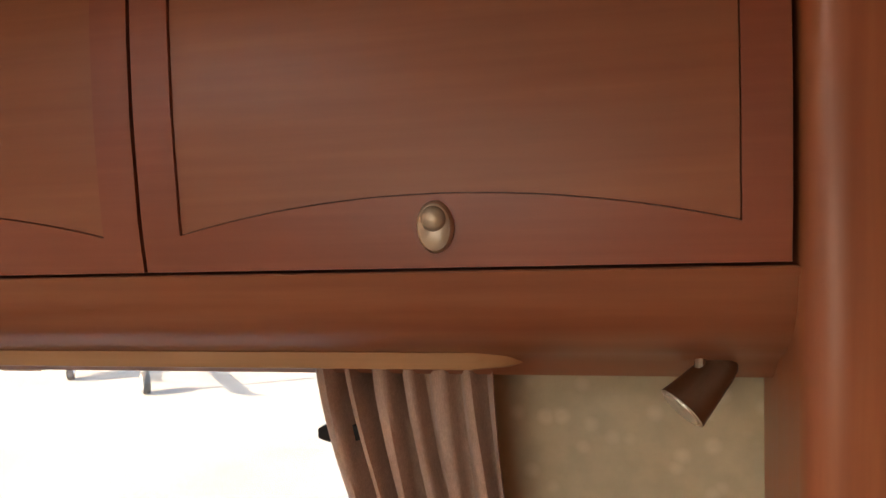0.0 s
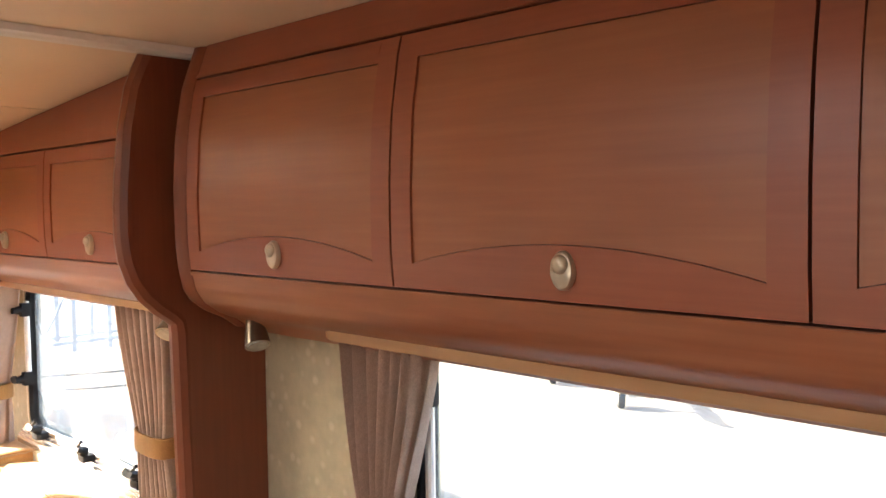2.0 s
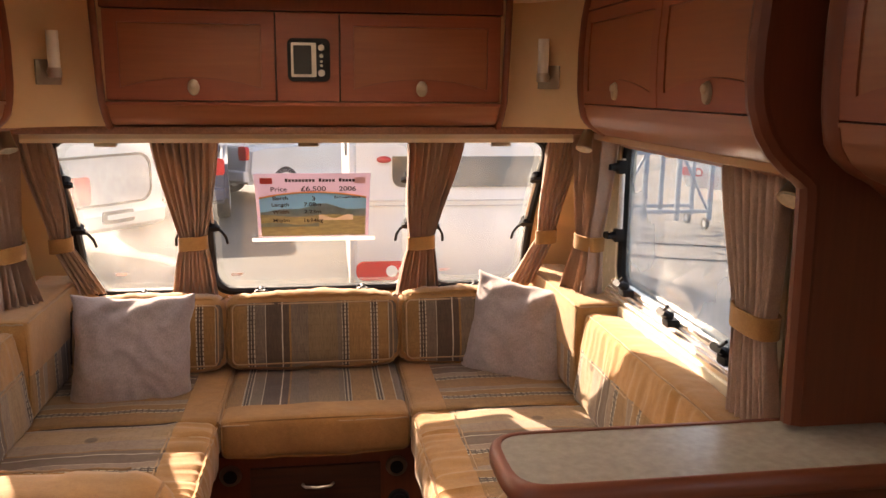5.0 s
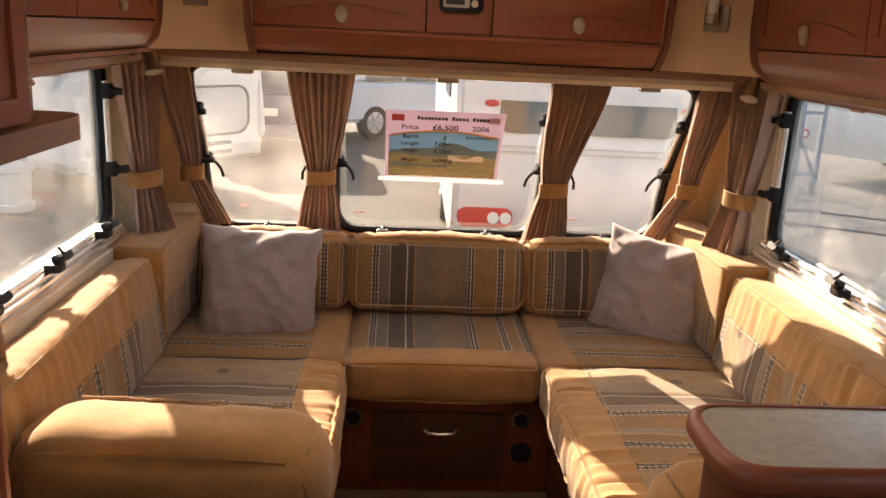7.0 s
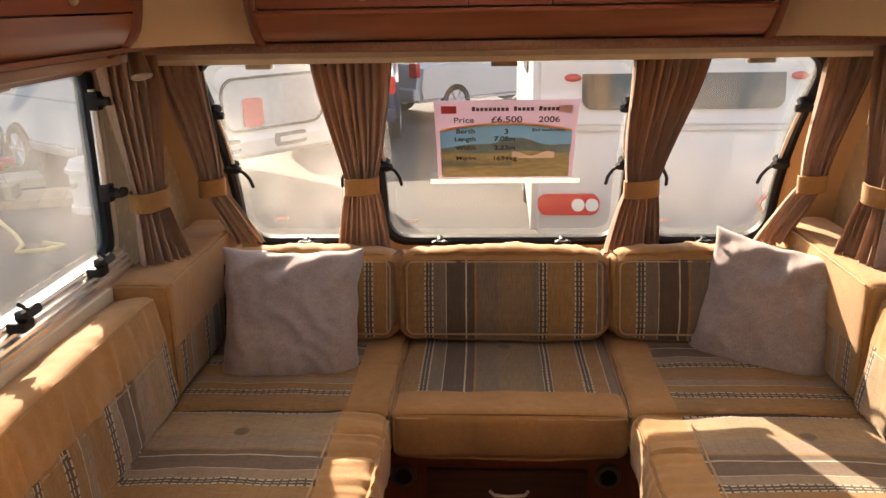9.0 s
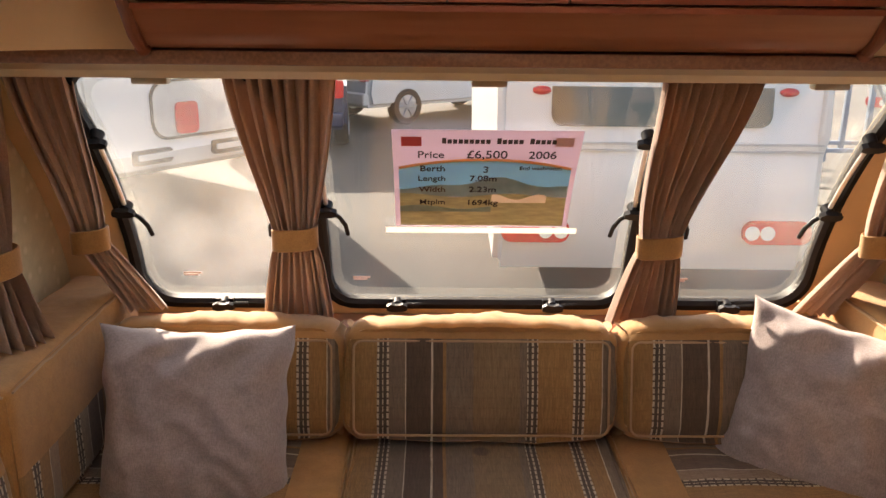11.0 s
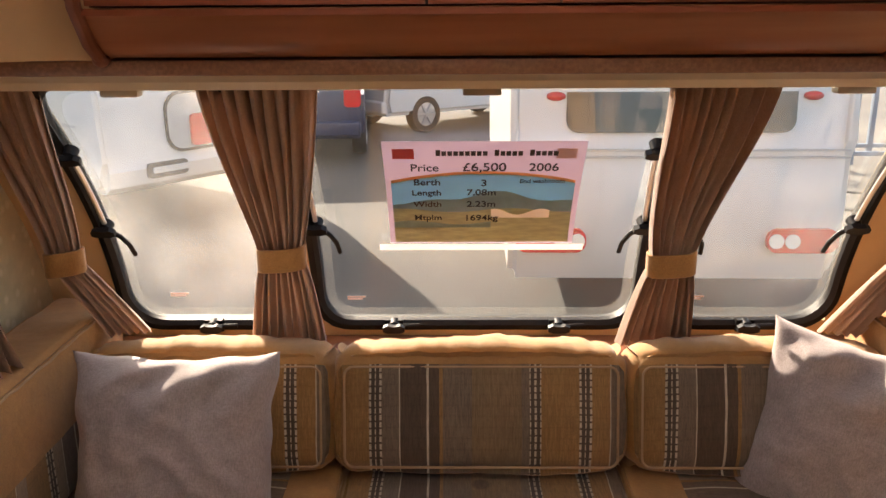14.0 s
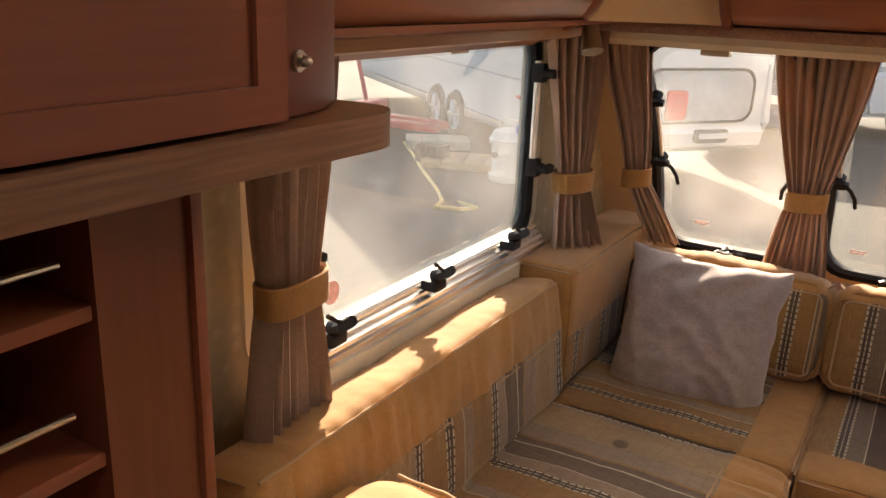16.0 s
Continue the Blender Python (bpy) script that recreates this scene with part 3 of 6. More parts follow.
def window(name, label, fn, w, r, frame_mat, glass, levers=(), catches=(), bolts=(), marks=()):
    t = thing(name, label, "window", kind="structure", at=fn((w[0] + w[1]) / 2, w[2], 0))
    back = Matrix.Translation(-t.location)
    outer, mid, inner = dense(rounded(*w, r)), dense(rounded(*inset(w, 0.016), r - 0.012)), dense(rounded(*inset(w, 0.026), r - 0.018))

    def even(pts, n=96):
        seg = [math.dist(p, q) for p, q in zip(pts, pts[1:] + pts[:1])]
        tot, out, acc, i = sum(seg), [], 0.0, 0
        for s in range(n):
            d = tot * s / n
            while acc + seg[i] < d:
                acc += seg[i]
                i += 1
            f = (d - acc) / seg[i]
            p, q = pts[i], pts[(i + 1) % len(pts)]
            out.append((p[0] + (q[0] - p[0]) * f, p[1] + (q[1] - p[1]) * f))
        return out
    outer, mid, inner = even(outer), even(mid), even(inner)
    bm = bmesh.new()
    rows = [[bm.verts.new(fn(*p, o)) for p in q] for q, o in ((outer, 0.0), (outer, 0.012), (mid, 0.018), (inner, 0.008), (inner, -0.02))]
    n = len(outer)
    for a in range(4):
        for i in range(n):
            bm.faces.new((rows[a][i], rows[a][(i + 1) % n], rows[a + 1][(i + 1) % n], rows[a + 1][i]))
    part("window_frame", moved(bm, back), frame_mat, t)
    bm = bmesh.new()
    g = inset(w, 0.02)
    slab(bm, fn, g[0], g[1], lambda u: g[2], lambda u: g[3], -0.008, 0.004, 1, 14)
    ob = part("pane", moved(bm, back), glass, t, "dusty clear acrylic pane")
    ob.visible_shadow = False
    rim = even(dense(rounded(*inset(w, 0.052), max(0.02, r - 0.035))))
    bm = bmesh.new()
    rows = [[bm.verts.new(fn(*p, o)) for p in q] for q, o in ((inner, -0.0062), (rim, -0.0070), (rim, -0.0078), (inner, -0.0078))]
    for a in range(4):
        for i in range(n):
            bm.faces.new((rows[a][i], rows[a][(i + 1) % n], rows[(a + 1) % 4][(i + 1) % n], rows[(a + 1) % 4][i]))
    ob = part("pane_edge", moved(bm, back), GLASS_EDGE, t, "pale bevelled edge of the acrylic")
    ob.visible_shadow = False
    for c in catches:
        o = Vector(fn(c, w[2] + 0.02, 0.018))
        nrm = (Vector(fn(c, w[2] + 0.02, 0.1)) - o).normalized()
        m = Matrix.Translation(o) @ nrm.to_track_quat('Z', 'Y').to_matrix().to_4x4()
        bm = bmesh.new()
        star_knob(bm, m)
        bmesh.ops.create_cube(bm, size=1, matrix=m @ Matrix.LocRotScale((0, -0.004, -0.004), None, (0.044, 0.032, 0.016)))
        lever_end = [m @ Vector(p) for p in ((0.004, 0, 0.016), (0.03, 0.004, 0.018), (0.062, 0.004, 0.016))]
        tube(bm, lever_end, 0.0055, 6)
        part("catch", moved(bm, back), BLACK, t, "black star-shaped window catch")
    for u, z, side in levers:
        o = Vector(fn(u, z, 0.018))
        bm = bmesh.new()
        nrm = (Vector(fn(u, z, 0.1)) - o).normalized()
        m = Matrix.Translation(o) @ nrm.to_track_quat('Z', 'Y').to_matrix().to_4x4()
        star_knob(bm, m)
        tube(bm, [fn(u, z, 0.03), fn(u + side * 0.03, z - 0.02, 0.035), fn(u + side * 0.043, z - 0.045, 0.034), fn(u + side * 0.046, z - 0.075, 0.03)], 0.0055, 8)
        part("latch", moved(bm, back), BLACK, t, "black curved window latch")
    for (u, z, side), (v, y) in zip(levers, bolts):
        bm = tube(bmesh.new(), [fn(u + (v - u) * i / 8, z + (y - z) * i / 8, 0.026) for i in range(9)], 0.0055, 8)
        part("stay_rod", moved(bm, back), ALU, t, "silver telescopic stay")
    for u, z in marks:
        for k in range(2):
            bm = slab(bmesh.new(), fn, u, u + 0.045 - 0.008 * k, lambda q: z - 0.006 * k, lambda q: z - 0.006 * k + 0.004, -0.0065, 0.0008, 1, 1)
            part("printed_bar", moved(bm, back), MARK, t, "pale pink printed mark")
    for u, z in bolts:
        o = Vector(fn(u, z, 0.014))
        nrm = (Vector(fn(u, z, 0.1)) - o).normalized()
        m = Matrix.Translation(o) @ nrm.to_track_quat('Z', 'Y').to_matrix().to_4x4()
        bm = bmesh.new()
        star_knob(bm, m)
        part("stay_screw", moved(bm, back), BLACK, t, "black plastic stay screw")
    return t


def front_windows():
    lab = "sloping front window in a black rubber frame"
    l, c, r = FRONT_WINDOWS
    window("window_1", lab + " beside the corner curtain", on_front, l, 0.10, BLACK, GLASS, ((-0.848, 0.99, 1), (-0.468, 0.99, -1)), (-0.655,), ((-0.845, 1.18), (-0.465, 1.18)), ((-0.76, 0.775),))
    window("window_2", "wide sloping centre front window with a sales sheet", on_front, c, 0.08, BLACK, GLASS_C, ((-0.372, 0.995, 1), (0.36, 0.995, -1)), (-0.21, 0.19), ((-0.372, 1.19), (0.345, 1.19)), ((-0.325, 0.765),))
    window("window_3", lab + " beside the sunlit curtain", on_front, r, 0.10, BLACK, GLASS_R, ((0.455, 0.99, 1), (0.825, 0.995, -1)), (0.645,), ((0.455, 1.185), (0.83, 1.185)), ((0.50, 0.765),))
    # cream blind cassette over the three front windows, with its catches
    t = thing("blind_cassette", "cream roller blind cassette above the front windows", "blind", at=(0, 0.99, 1.33))
    bm = bmesh.new()
    prism(bm, [(-0.045, -0.02), (0.02, -0.022), (0.045, -0.016), (0.045, 0.03), (-0.06, 0.03), (-0.06, -0.005)], lambda u, v, d: (d, u, v), -1.03, 1.03)
    part("housing", bm, CREAM, t)
    for x in (-0.67, -0.01, 0.66):
        bm = boxed(x - 0.035, x + 0.035, -0.005, 0.025, -0.036, -0.0225, 0.004)
        part("catch", bm, IVORY, t, "ivory plastic blind catch")


front_windows()


def side_window(name, fn, w, sgn, glass, stays=True):
    t = window(name, "side window in a black seal above a polished aluminium sill", fn, w, 0.07, BLACK, glass, (), (), ())
    back = Matrix.Translation(-t.location)
    # stepped aluminium sill along the bottom
    bm = bmesh.new()
    x = lambda o: sgn * (HALF - o)
    prism(bm, [(0.001, -0.030), (0.05, -0.030), (0.052, -0.012), (0.046, -0.008), (0.046, 0.0), (0.036, 0.004), (0.036, 0.012), (0.026, 0.016), (0.026, 0.024), (0.0185, 0.030), (0.001, 0.030)],
          lambda o, v, d: (x(o), d, w[2] + v), w[0] - 0.01, w[1] + 0.01)
    part("sill_rail", moved(bm, back), POLISHED, t, "polished stepped aluminium rail", angle=20)
    bm = bmesh.new()
    prism(bm, [(0.001, -0.031), (0.056, -0.031), (0.056, -0.07), (0.001, -0.075)], lambda o, v, d: (x(o), d, w[2] + v), w[0] - 0.03, w[1] + 0.03)
    part("window_sill", moved(bm, back), CREAM, t, "cream plastic sill")
    ys = [y for y in (w[1] - 0.185, w[1] - 0.535, w[1] - 0.87) if y > w[0] + 0.03]
    for y in ys:
        bm = bmesh.new()
        o = Vector((x(0.052), y, w[2] + 0.045))
        m = Matrix.Translation(o) @ Vector((-sgn, 0, 0.5)).to_track_quat('Z', 'Y').to_matrix().to_4x4()
        star_knob(bm, m)
        box(bm, x(0.028), x(0.066), y - 0.022, y + 0.022, w[2] + 0.016, w[2] + 0.038, 0.004)
        tube(bm, [o, (x(0.075), y + 0.0, w[2] + 0.058), (x(0.08), y - 0.05, w[2] + 0.09)], 0.0045, 6)
        part("catch", moved(bm, back), BLACK, t, "black star-shaped window catch")
    if stays:
        for y in (w[1] - 0.055, w[0] + 0.055):
            bm = bmesh.new()
            cylinder(bm, (x(0.03), y, w[2] + 0.20), (x(0.03), y, w[2] + 0.45), 0.009, n=10)
            part("stay_rod", moved(bm, back), ALU, t, "silver telescopic stay")
            for z0 in (0.17, 0.40):
                bm = boxed(x(0.018), x(0.05), y - 0.014, y + 0.014, w[2] + z0, w[2] + z0 + 0.045, 0.005)
                star_knob(bm, Matrix.Translation((x(0.045), y, w[2] + z0 + 0.022)) @ Vector((-sgn, 0, 0)).to_track_quat('Z', 'Y').to_matrix().to_4x4())
                part("stay_clamp", moved(bm, back), BLACK, t, "black stay clamp")
    # cream surround outside the black seal
    bm = bmesh.new()
    o_r, i_r = rounded(w[0] - 0.035, w[1] + 0.035, w[2] - 0.02, w[3] + 0.03, 0.09, 10), rounded(w[0] + 0.003, w[1] - 0.003, w[2] + 0.003, w[3] - 0.003, 0.066, 10)
    rows = [[bm.verts.new(fn(*p, k)) for p in q] for q, k in ((o_r, 0.0), (o_r, 0.008), (i_r, 0.0165), (i_r, 0.0125))]
    for p, q in zip(rows, rows[1:]):
        for i in range(len(o_r)):
            bm.faces.new((p[i], p[(i + 1) % len(o_r)], q[(i + 1) % len(o_r)], q[i]))
    part("surround", moved(bm, back), CREAM, t, "cream plastic surround")
    # slim roller blind housing on top
    bm = boxed(x(0.001), x(0.06), w[0] - 0.05, w[1] + 0.05, w[3] - 0.032, w[3] + 0.02, 0.008)
    part("blind_housing", moved(bm, back), CREAM, t, "cream roller blind housing")
    bm = boxed(x(0.0602), x(0.0622), w[0] - 0.02, w[1] + 0.02, w[3] - 0.012, w[3] - 0.006)
    part("blind_slot", moved(bm, back), BLACK, t, "dark slot of the roller blind")
    ym = (w[0] + w[1]) / 2
    bm = boxed(x(0.061), x(0.07), ym - 0.03, ym + 0.03, w[3] - 0.04, w[3] + 0.004, 0.003)
    part("blind_catch", moved(bm, back), CREAM, t, "cream blind catch")
    return t


side_window("window_4", on_right, SIDE_WINDOWS_R[0], 1, GLASS_SIDE)
side_window("window_5", on_right, SIDE_WINDOWS_R[1], 1, GLASS_KITCHEN)
side_window("window_6", on_left, SIDE_WINDOWS_L[0], -1, GLASS_LEFT)


# ---------- overhead lockers ----------
PROFILE = ((1.30, 0.985), (1.345, 0.925), (1.362, 0.885), (1.385, 0.852), (1.41, 0.835), (1.45, 0.826), (1.50, 0.821), (1.60, 0.820), (1.70, 0.826), (1.80, 0.843), (1.90, 0.880))


def depth_at(z):
    for (a, p), (b, q) in zip(PROFILE, PROFILE[1:]):
        if z <= b:
            f = max(0.0, (z - a) / (b - a))
            return p + (q - p) * f
    return PROFILE[-1][1]


def face_right(u, z, off):
    return (depth_at(z) - off, u, z)


def face_left(u, z, off):
    return (-depth_at(z) + off, u, z)


def face_front(u, z, off):
    return (u, 0.697 + (0.02 if z < 1.44 else 0) * min(1, (1.44 - z) / 0.03) + (0.05 * ((1.42 - z) / 0.045) ** 2 if z < 1.42 else 0) - off, z)


def knob(fn, u, z, parent, back):
    """An oval push knob with a raised button."""
    o, nx = Vector(fn(u, z, 0)), None
    nrm = (Vector(fn(u, z, 0.1)) - o).normalized()
    m = Matrix.Translation(o) @ nrm.to_track_quat('Z', 'Y').to_matrix().to_4x4()
    bm = bmesh.new()
    prof = [(0.017, 0), (0.017, 0.004), (0.0152, 0.008), (0.011, 0.010), (0.0, 0.0105)]
    rings = []
    for r, h in prof[:-1]:
        rings.append([bm.verts.new(m @ Vector((r * math.cos(t), 1.42 * r * math.sin(t), h))) for t in (2 * math.pi * i / 24 for i in range(24))])
    tip = bm.verts.new(m @ Vector((0, 0, prof[-1][1])))
    for a, b in zip(rings, rings[1:]):
        for i in range(24):
            bm.faces.new((a[i], a[(i + 1) % 24], b[(i + 1) % 24], b[i]))
    for i in range(24):
        bm.faces.new((rings[-1][i], rings[-1][(i + 1) % 24], tip))
    k = part("knob", moved(bm, back), IVORY, parent, "oval ivory push knob")
    up = 1 if (m @ Vector((0, 1, 0)) - o).z > 0 else -1
    bm = bmesh.new()
    ellipsoid(bm, (0, up * 0.008, 0.010), (0.0118, 0.0118, 0.007), 16)
    b = part("button", moved(moved(bm, m), back), IVORY, k)
    b.parent = k
    return k


def locker_door(t, back, fn, u0, u1, z0, z1, knob_u=None, stile=0.04, arch=0.032, panel=True):
    g = 0.002
    a, b, lo, hi = u0 + g, u1 - g, z0 + g, z1 - g
    pa, pb, pz0, pz1 = a + stile, b - stile, lo + 0.036, hi - 0.036
    arc = lambda u: pz0 + arch * (1 - ((2 * u - pa - pb) / (pb - pa)) ** 2)
    bm = bmesh.new()
    if panel:
        slab(bm, fn, a, pa, lambda u: lo, lambda u: hi, 0.004, 0.018, 2, 14)
        slab(bm, fn, pb, b, lambda u: lo, lambda u: hi, 0.004, 0.018, 2, 14)
        slab(bm, fn, pa, pb, lambda u: pz1, lambda u: hi, 0.004, 0.018, 10, 2)
        slab(bm, fn, pa, pb, lambda u: lo, arc, 0.004, 0.018, 24, 3)
        bmesh.ops.remove_doubles(bm, verts=bm.verts, dist=0.00005)
        d = part("door", moved(bm, back), WOOD, t, angle=40)
        bm = bmesh.new()
        e = 0.0009
        slab(bm, fn, pa + e, pb - e, lambda u: arc(u) + e, lambda u: pz1 - e, 0.0005, 0.012, 24, 14)
        part("panel", moved(bm, back), WOOD_PANEL, d, angle=40)
    else:
        slab(bm, fn, a, b, lambda u: lo, lambda u: hi, 0.004, 0.018, 4, 10)
        d = part("door", moved(bm, back), WOOD, t, angle=40)
    if knob_u is not None:
        knob(lambda u, z, off: fn(u, z, off + 0.004), knob_u, z0 + 0.040, d, back)
    return d


def locker(name, label, fn, u0, u1, z0, z1, knob_u, group, panel=True, arch=0.032):
    mid = Vector(fn((u0 + u1) / 2, z0, 0))
    t = thing(name, label, "locker", group, at=mid)
    back = Matrix.Translation(-mid)
    bm = bmesh.new()
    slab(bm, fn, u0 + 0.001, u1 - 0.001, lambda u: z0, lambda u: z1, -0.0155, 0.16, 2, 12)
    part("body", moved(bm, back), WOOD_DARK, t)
    locker_door(t, back, fn, u0, u1, z0, z1, knob_u, panel=panel, arch=arch)
    return t


def rail_and_fascia(side, fn, u0, u1, top, doors_top, group):
    """The bull-nosed rail under a row of lockers and the board above it."""
    mid = Vector(fn((u0 + u1) / 2, 1.40, 0))
    t = thing("locker_rail", "rounded pale cherry rail under the overhead lockers", "rail", group, at=mid)
    back = Matrix.Translation(-mid)
    bm = bmesh.new()
    slab(bm, fn, u0, u1, lambda u: 1.318, lambda u: 1.4485, 0.002, 0.03, 4, 18)
    part("nosing", moved(bm, back), WOOD_LIGHT, t)
    bm = slab(bmesh.new(), fn, u0, u1, lambda u: 1.4405, lambda u: 1.4475, 0.0055, 0.0034, 2, 2)
    part("bead", moved(bm, back), WOOD_LIGHT, t)
    mid = Vector(fn((u0 + u1) / 2, doors_top, 0))
    t = thing("locker_fascia", "cherry wood board between the lockers and the ceiling", "fascia", group, at=mid)
    back = Matrix.Translation(-mid)
    bm = bmesh.new()
    slab(bm, fn, u0, u1, lambda u: doors_top + 0.002, top, 0.003, 0.03, 12, 4)
    part("board", moved(bm, back), WOOD, t)
    bm = slab(bmesh.new(), fn, u0, u1, lambda u: doors_top + 0.003, lambda u: doors_top + 0.009, 0.006, 0.0029, 2, 2)
    part("bead", moved(bm, back), WOOD, t)


def locker_end(fn, u, sgn, z1, label, group):
    """A rounded upright end that follows the locker's curved front."""
    mid = Vector(fn(u, 1.5, 0))
    t = thing("locker_end", label, "locker", group, at=mid)
    back = Matrix.Translation(-mid)
    bm = bmesh.new()
    zs = [1.325 + (z1 - 1.325) * i / 26 for i in range(27)]
    sec = [(0.0, 0.003), (0.012, 0.012), (0.028, 0.014), (0.042, 0.006), (0.05, -0.012), (0.052, -0.05), (0.052, -0.17), (0.0, -0.17)]
    rows = [[bm.verts.new(fn(u + sgn * d, z, o)) for d, o in sec] for z in zs]
    k = len(sec)
    for a, b in zip(rows, rows[1:]):
        for i in range(k):
            bm.faces.new((a[i], a[(i + 1) % k], b[(i + 1) % k], b[i]))
    bm.faces.new(rows[0])
    bm.faces.new(rows[-1])
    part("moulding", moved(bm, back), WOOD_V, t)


GR, GL, GF = "overhead lockers on the door side", "overhead lockers on the far side", "front lockers"
KLAB = "cherry wood overhead locker with arched panel and ivory knob"
for u0, u1, ku in ((-1.268, -0.689, -0.978), (-1.857, -1.268, -1.572), (-2.462, -1.857, -2.156)):
    locker("overhead_locker", KLAB, face_right, u0, u1, 1.45, 1.818, ku, GR)
rail_and_fascia("r", face_right, -2.60, -0.689, lambda u: 1.887, 1.818, GR)
locker_end(face_right, -0.6885, 1, 1.885, "dark cherry rounded end of the locker row", GR)
for fn, gp in ((face_right, GR), (face_left, GL)):
    locker("overhead_locker", "short " + KLAB, fn, 0.02, 0.575, 1.45, 1.722, 0.296, gp)
    locker("overhead_locker", "short " + KLAB, fn, -0.555, 0.02, 1.45, 1.722, -0.25, gp)
    rail_and_fascia("s", fn, -0.555, 0.575, lambda u: ceil_z(u) - 0.002, 1.722, gp)
    locker_end(fn, 0.5755, 1, ceil_z(0.60) - 0.004, "rounded cherry end of the short lockers", gp)

# front lockers with the radio between them
locker("overhead_locker", "wide low " + KLAB, face_front, -0.588, -0.098, 1.45, 1.712, -0.338, GF, arch=0.03)
locker("overhead_locker", "wide low " + KLAB, face_front, 0.092, 0.588, 1.45, 1.712, 0.341, GF, arch=0.03)
locker("blank_locker", "plain cherry wood panel that holds the radio", face_front, -0.098, 0.092, 1.45, 1.712, None, GF, panel=False)


def front_trim():
    t = thing("locker_rail", "pale cherry rail under the front lockers", "rail", GF, at=(0, 0.72, 1.41))
    back = Matrix.Translation((0, -0.72, -1.41))
    bm = slab(bmesh.new(), face_front, -0.592, 0.592, lambda u: 1.376, lambda u: 1.4485, 0.003, 0.03, 4, 10)
    part("nosing", moved(bm, back), WOOD_LIGHT, t)
    part("bead", boxed(-0.592, 0.592, -0.032, -0.0285, 0.028, 0.036), WOOD, t)
    t = thing("locker_fascia", "dark cherry strip above the front lockers", "fascia", GF, at=(0, 0.70, 1.73))
    bm = boxed(-0.592, 0.592, -0.012, 0.03, -0.016, 0.06, 0.003)
    part("board", bm, WOOD_V, t)
    for s in (-1, 1):
        t = thing("locker_end", "slim turned cherry upright at the locker's end", "post", GF, at=(s * 0.603, 0.70, 1.37))
        bm = bmesh.new()
        pts = [(s * 0.012, 0.01, 0.405), (s * 0.006, -0.016, 0.37), (0, -0.018, 0.2), (-s * 0.004, -0.012, 0.08), (-s * 0.006, 0.02, 0.03), (-s * 0.006, 0.055, 0.006)]
        tube(bm, pts, 0.011, 10)
        part("post", bm, WOOD_V, t)
        bm = bmesh.new()
        ellipsoid(bm, (-s * 0.006, 0.056, 0.004), (0.014, 0.014, 0.012), 12)
        part("finial", bm, WOOD_V, t)
    # wooden soffit with its ribbed front edge, and the boards under the side lockers
    t = thing("soffit_board", "brown wood soffit under the front lockers", "soffit", kind="structure", at=(0, 0.85, 1.36))
    part("board", boxed(-1.02, 1.02, -0.085, 0.20, -0.012, 0.012, 0.004), WOOD_SHELF, t)
    for s, rear in ((1, -2.35), (-1, -0.36)):
        t = thing("pelmet", "tan pelmet board below the side lockers", "pelmet", kind="structure", at=(s * 0.95, 0, 1.35))
        bm = bmesh.new()
        segs = ((-0.555, 0.76),) if s < 0 else ((-0.555, 0.76), (-2.235, -0.955))
        for y0, y1 in segs:
            edge = [(-0.055, 0.006), (-0.052, -0.012), (-0.03, -0.018), (0.095, -0.018), (0.095, 0.008)]
            cuts = [(y0, 0.075), (y0 + 0.012, 0.042), (y0 + 0.035, 0.016), (y0 + 0.07, 0.0), (y1 - 0.07, 0.0), (y1 - 0.035, 0.016), (y1 - 0.012, 0.042), (y1, 0.075)]
            rows = [[bm.verts.new((s * min(u + k, 0.095), y, v)) for u, v in edge] for y, k in cuts]
            for p, q in zip(rows, rows[1:]):
                for i in range(5):
                    bm.faces.new((p[i], p[(i + 1) % 5], q[(i + 1) % 5], q[i]))
            bm.faces.new(rows[0])
            bm.faces.new(rows[-1])
        part("board", bm, PELMET, t)
        t = thing("soffit_board", "brown wood underside of the side lockers", "soffit", kind="structure", at=(s * 0.95, 0, 1.37))
        bm = boxed(-0.045, 0.098, -3.0 if s > 0 else -0.5, 0.78, -0.005, 0.005)
        part("board", bm, WOOD_LIGHT, t)


front_trim()


def corner_panel(s):
    t = thing("corner_panel", "tan curved corner panel with a wall lamp", "wall panel", kind="structure", at=(s * 0.73, 0.69, 1.37))
    bm = bmesh.new()
    pts = [(0.595, 0.745), (0.64, 0.755), (0.70, 0.74), (0.76, 0.70), (0.81, 0.655), (0.86, 0.60), (0.93, 0.60), (0.93, 0.80), (0.595, 0.80)]
    prism(bm, [(s * u - s * 0.73, v - 0.69) for u, v in pts], lambda u, v, d: (u, v, d), 0.003, 0.42)
    part("board", bm, PANEL, t, angle=50)


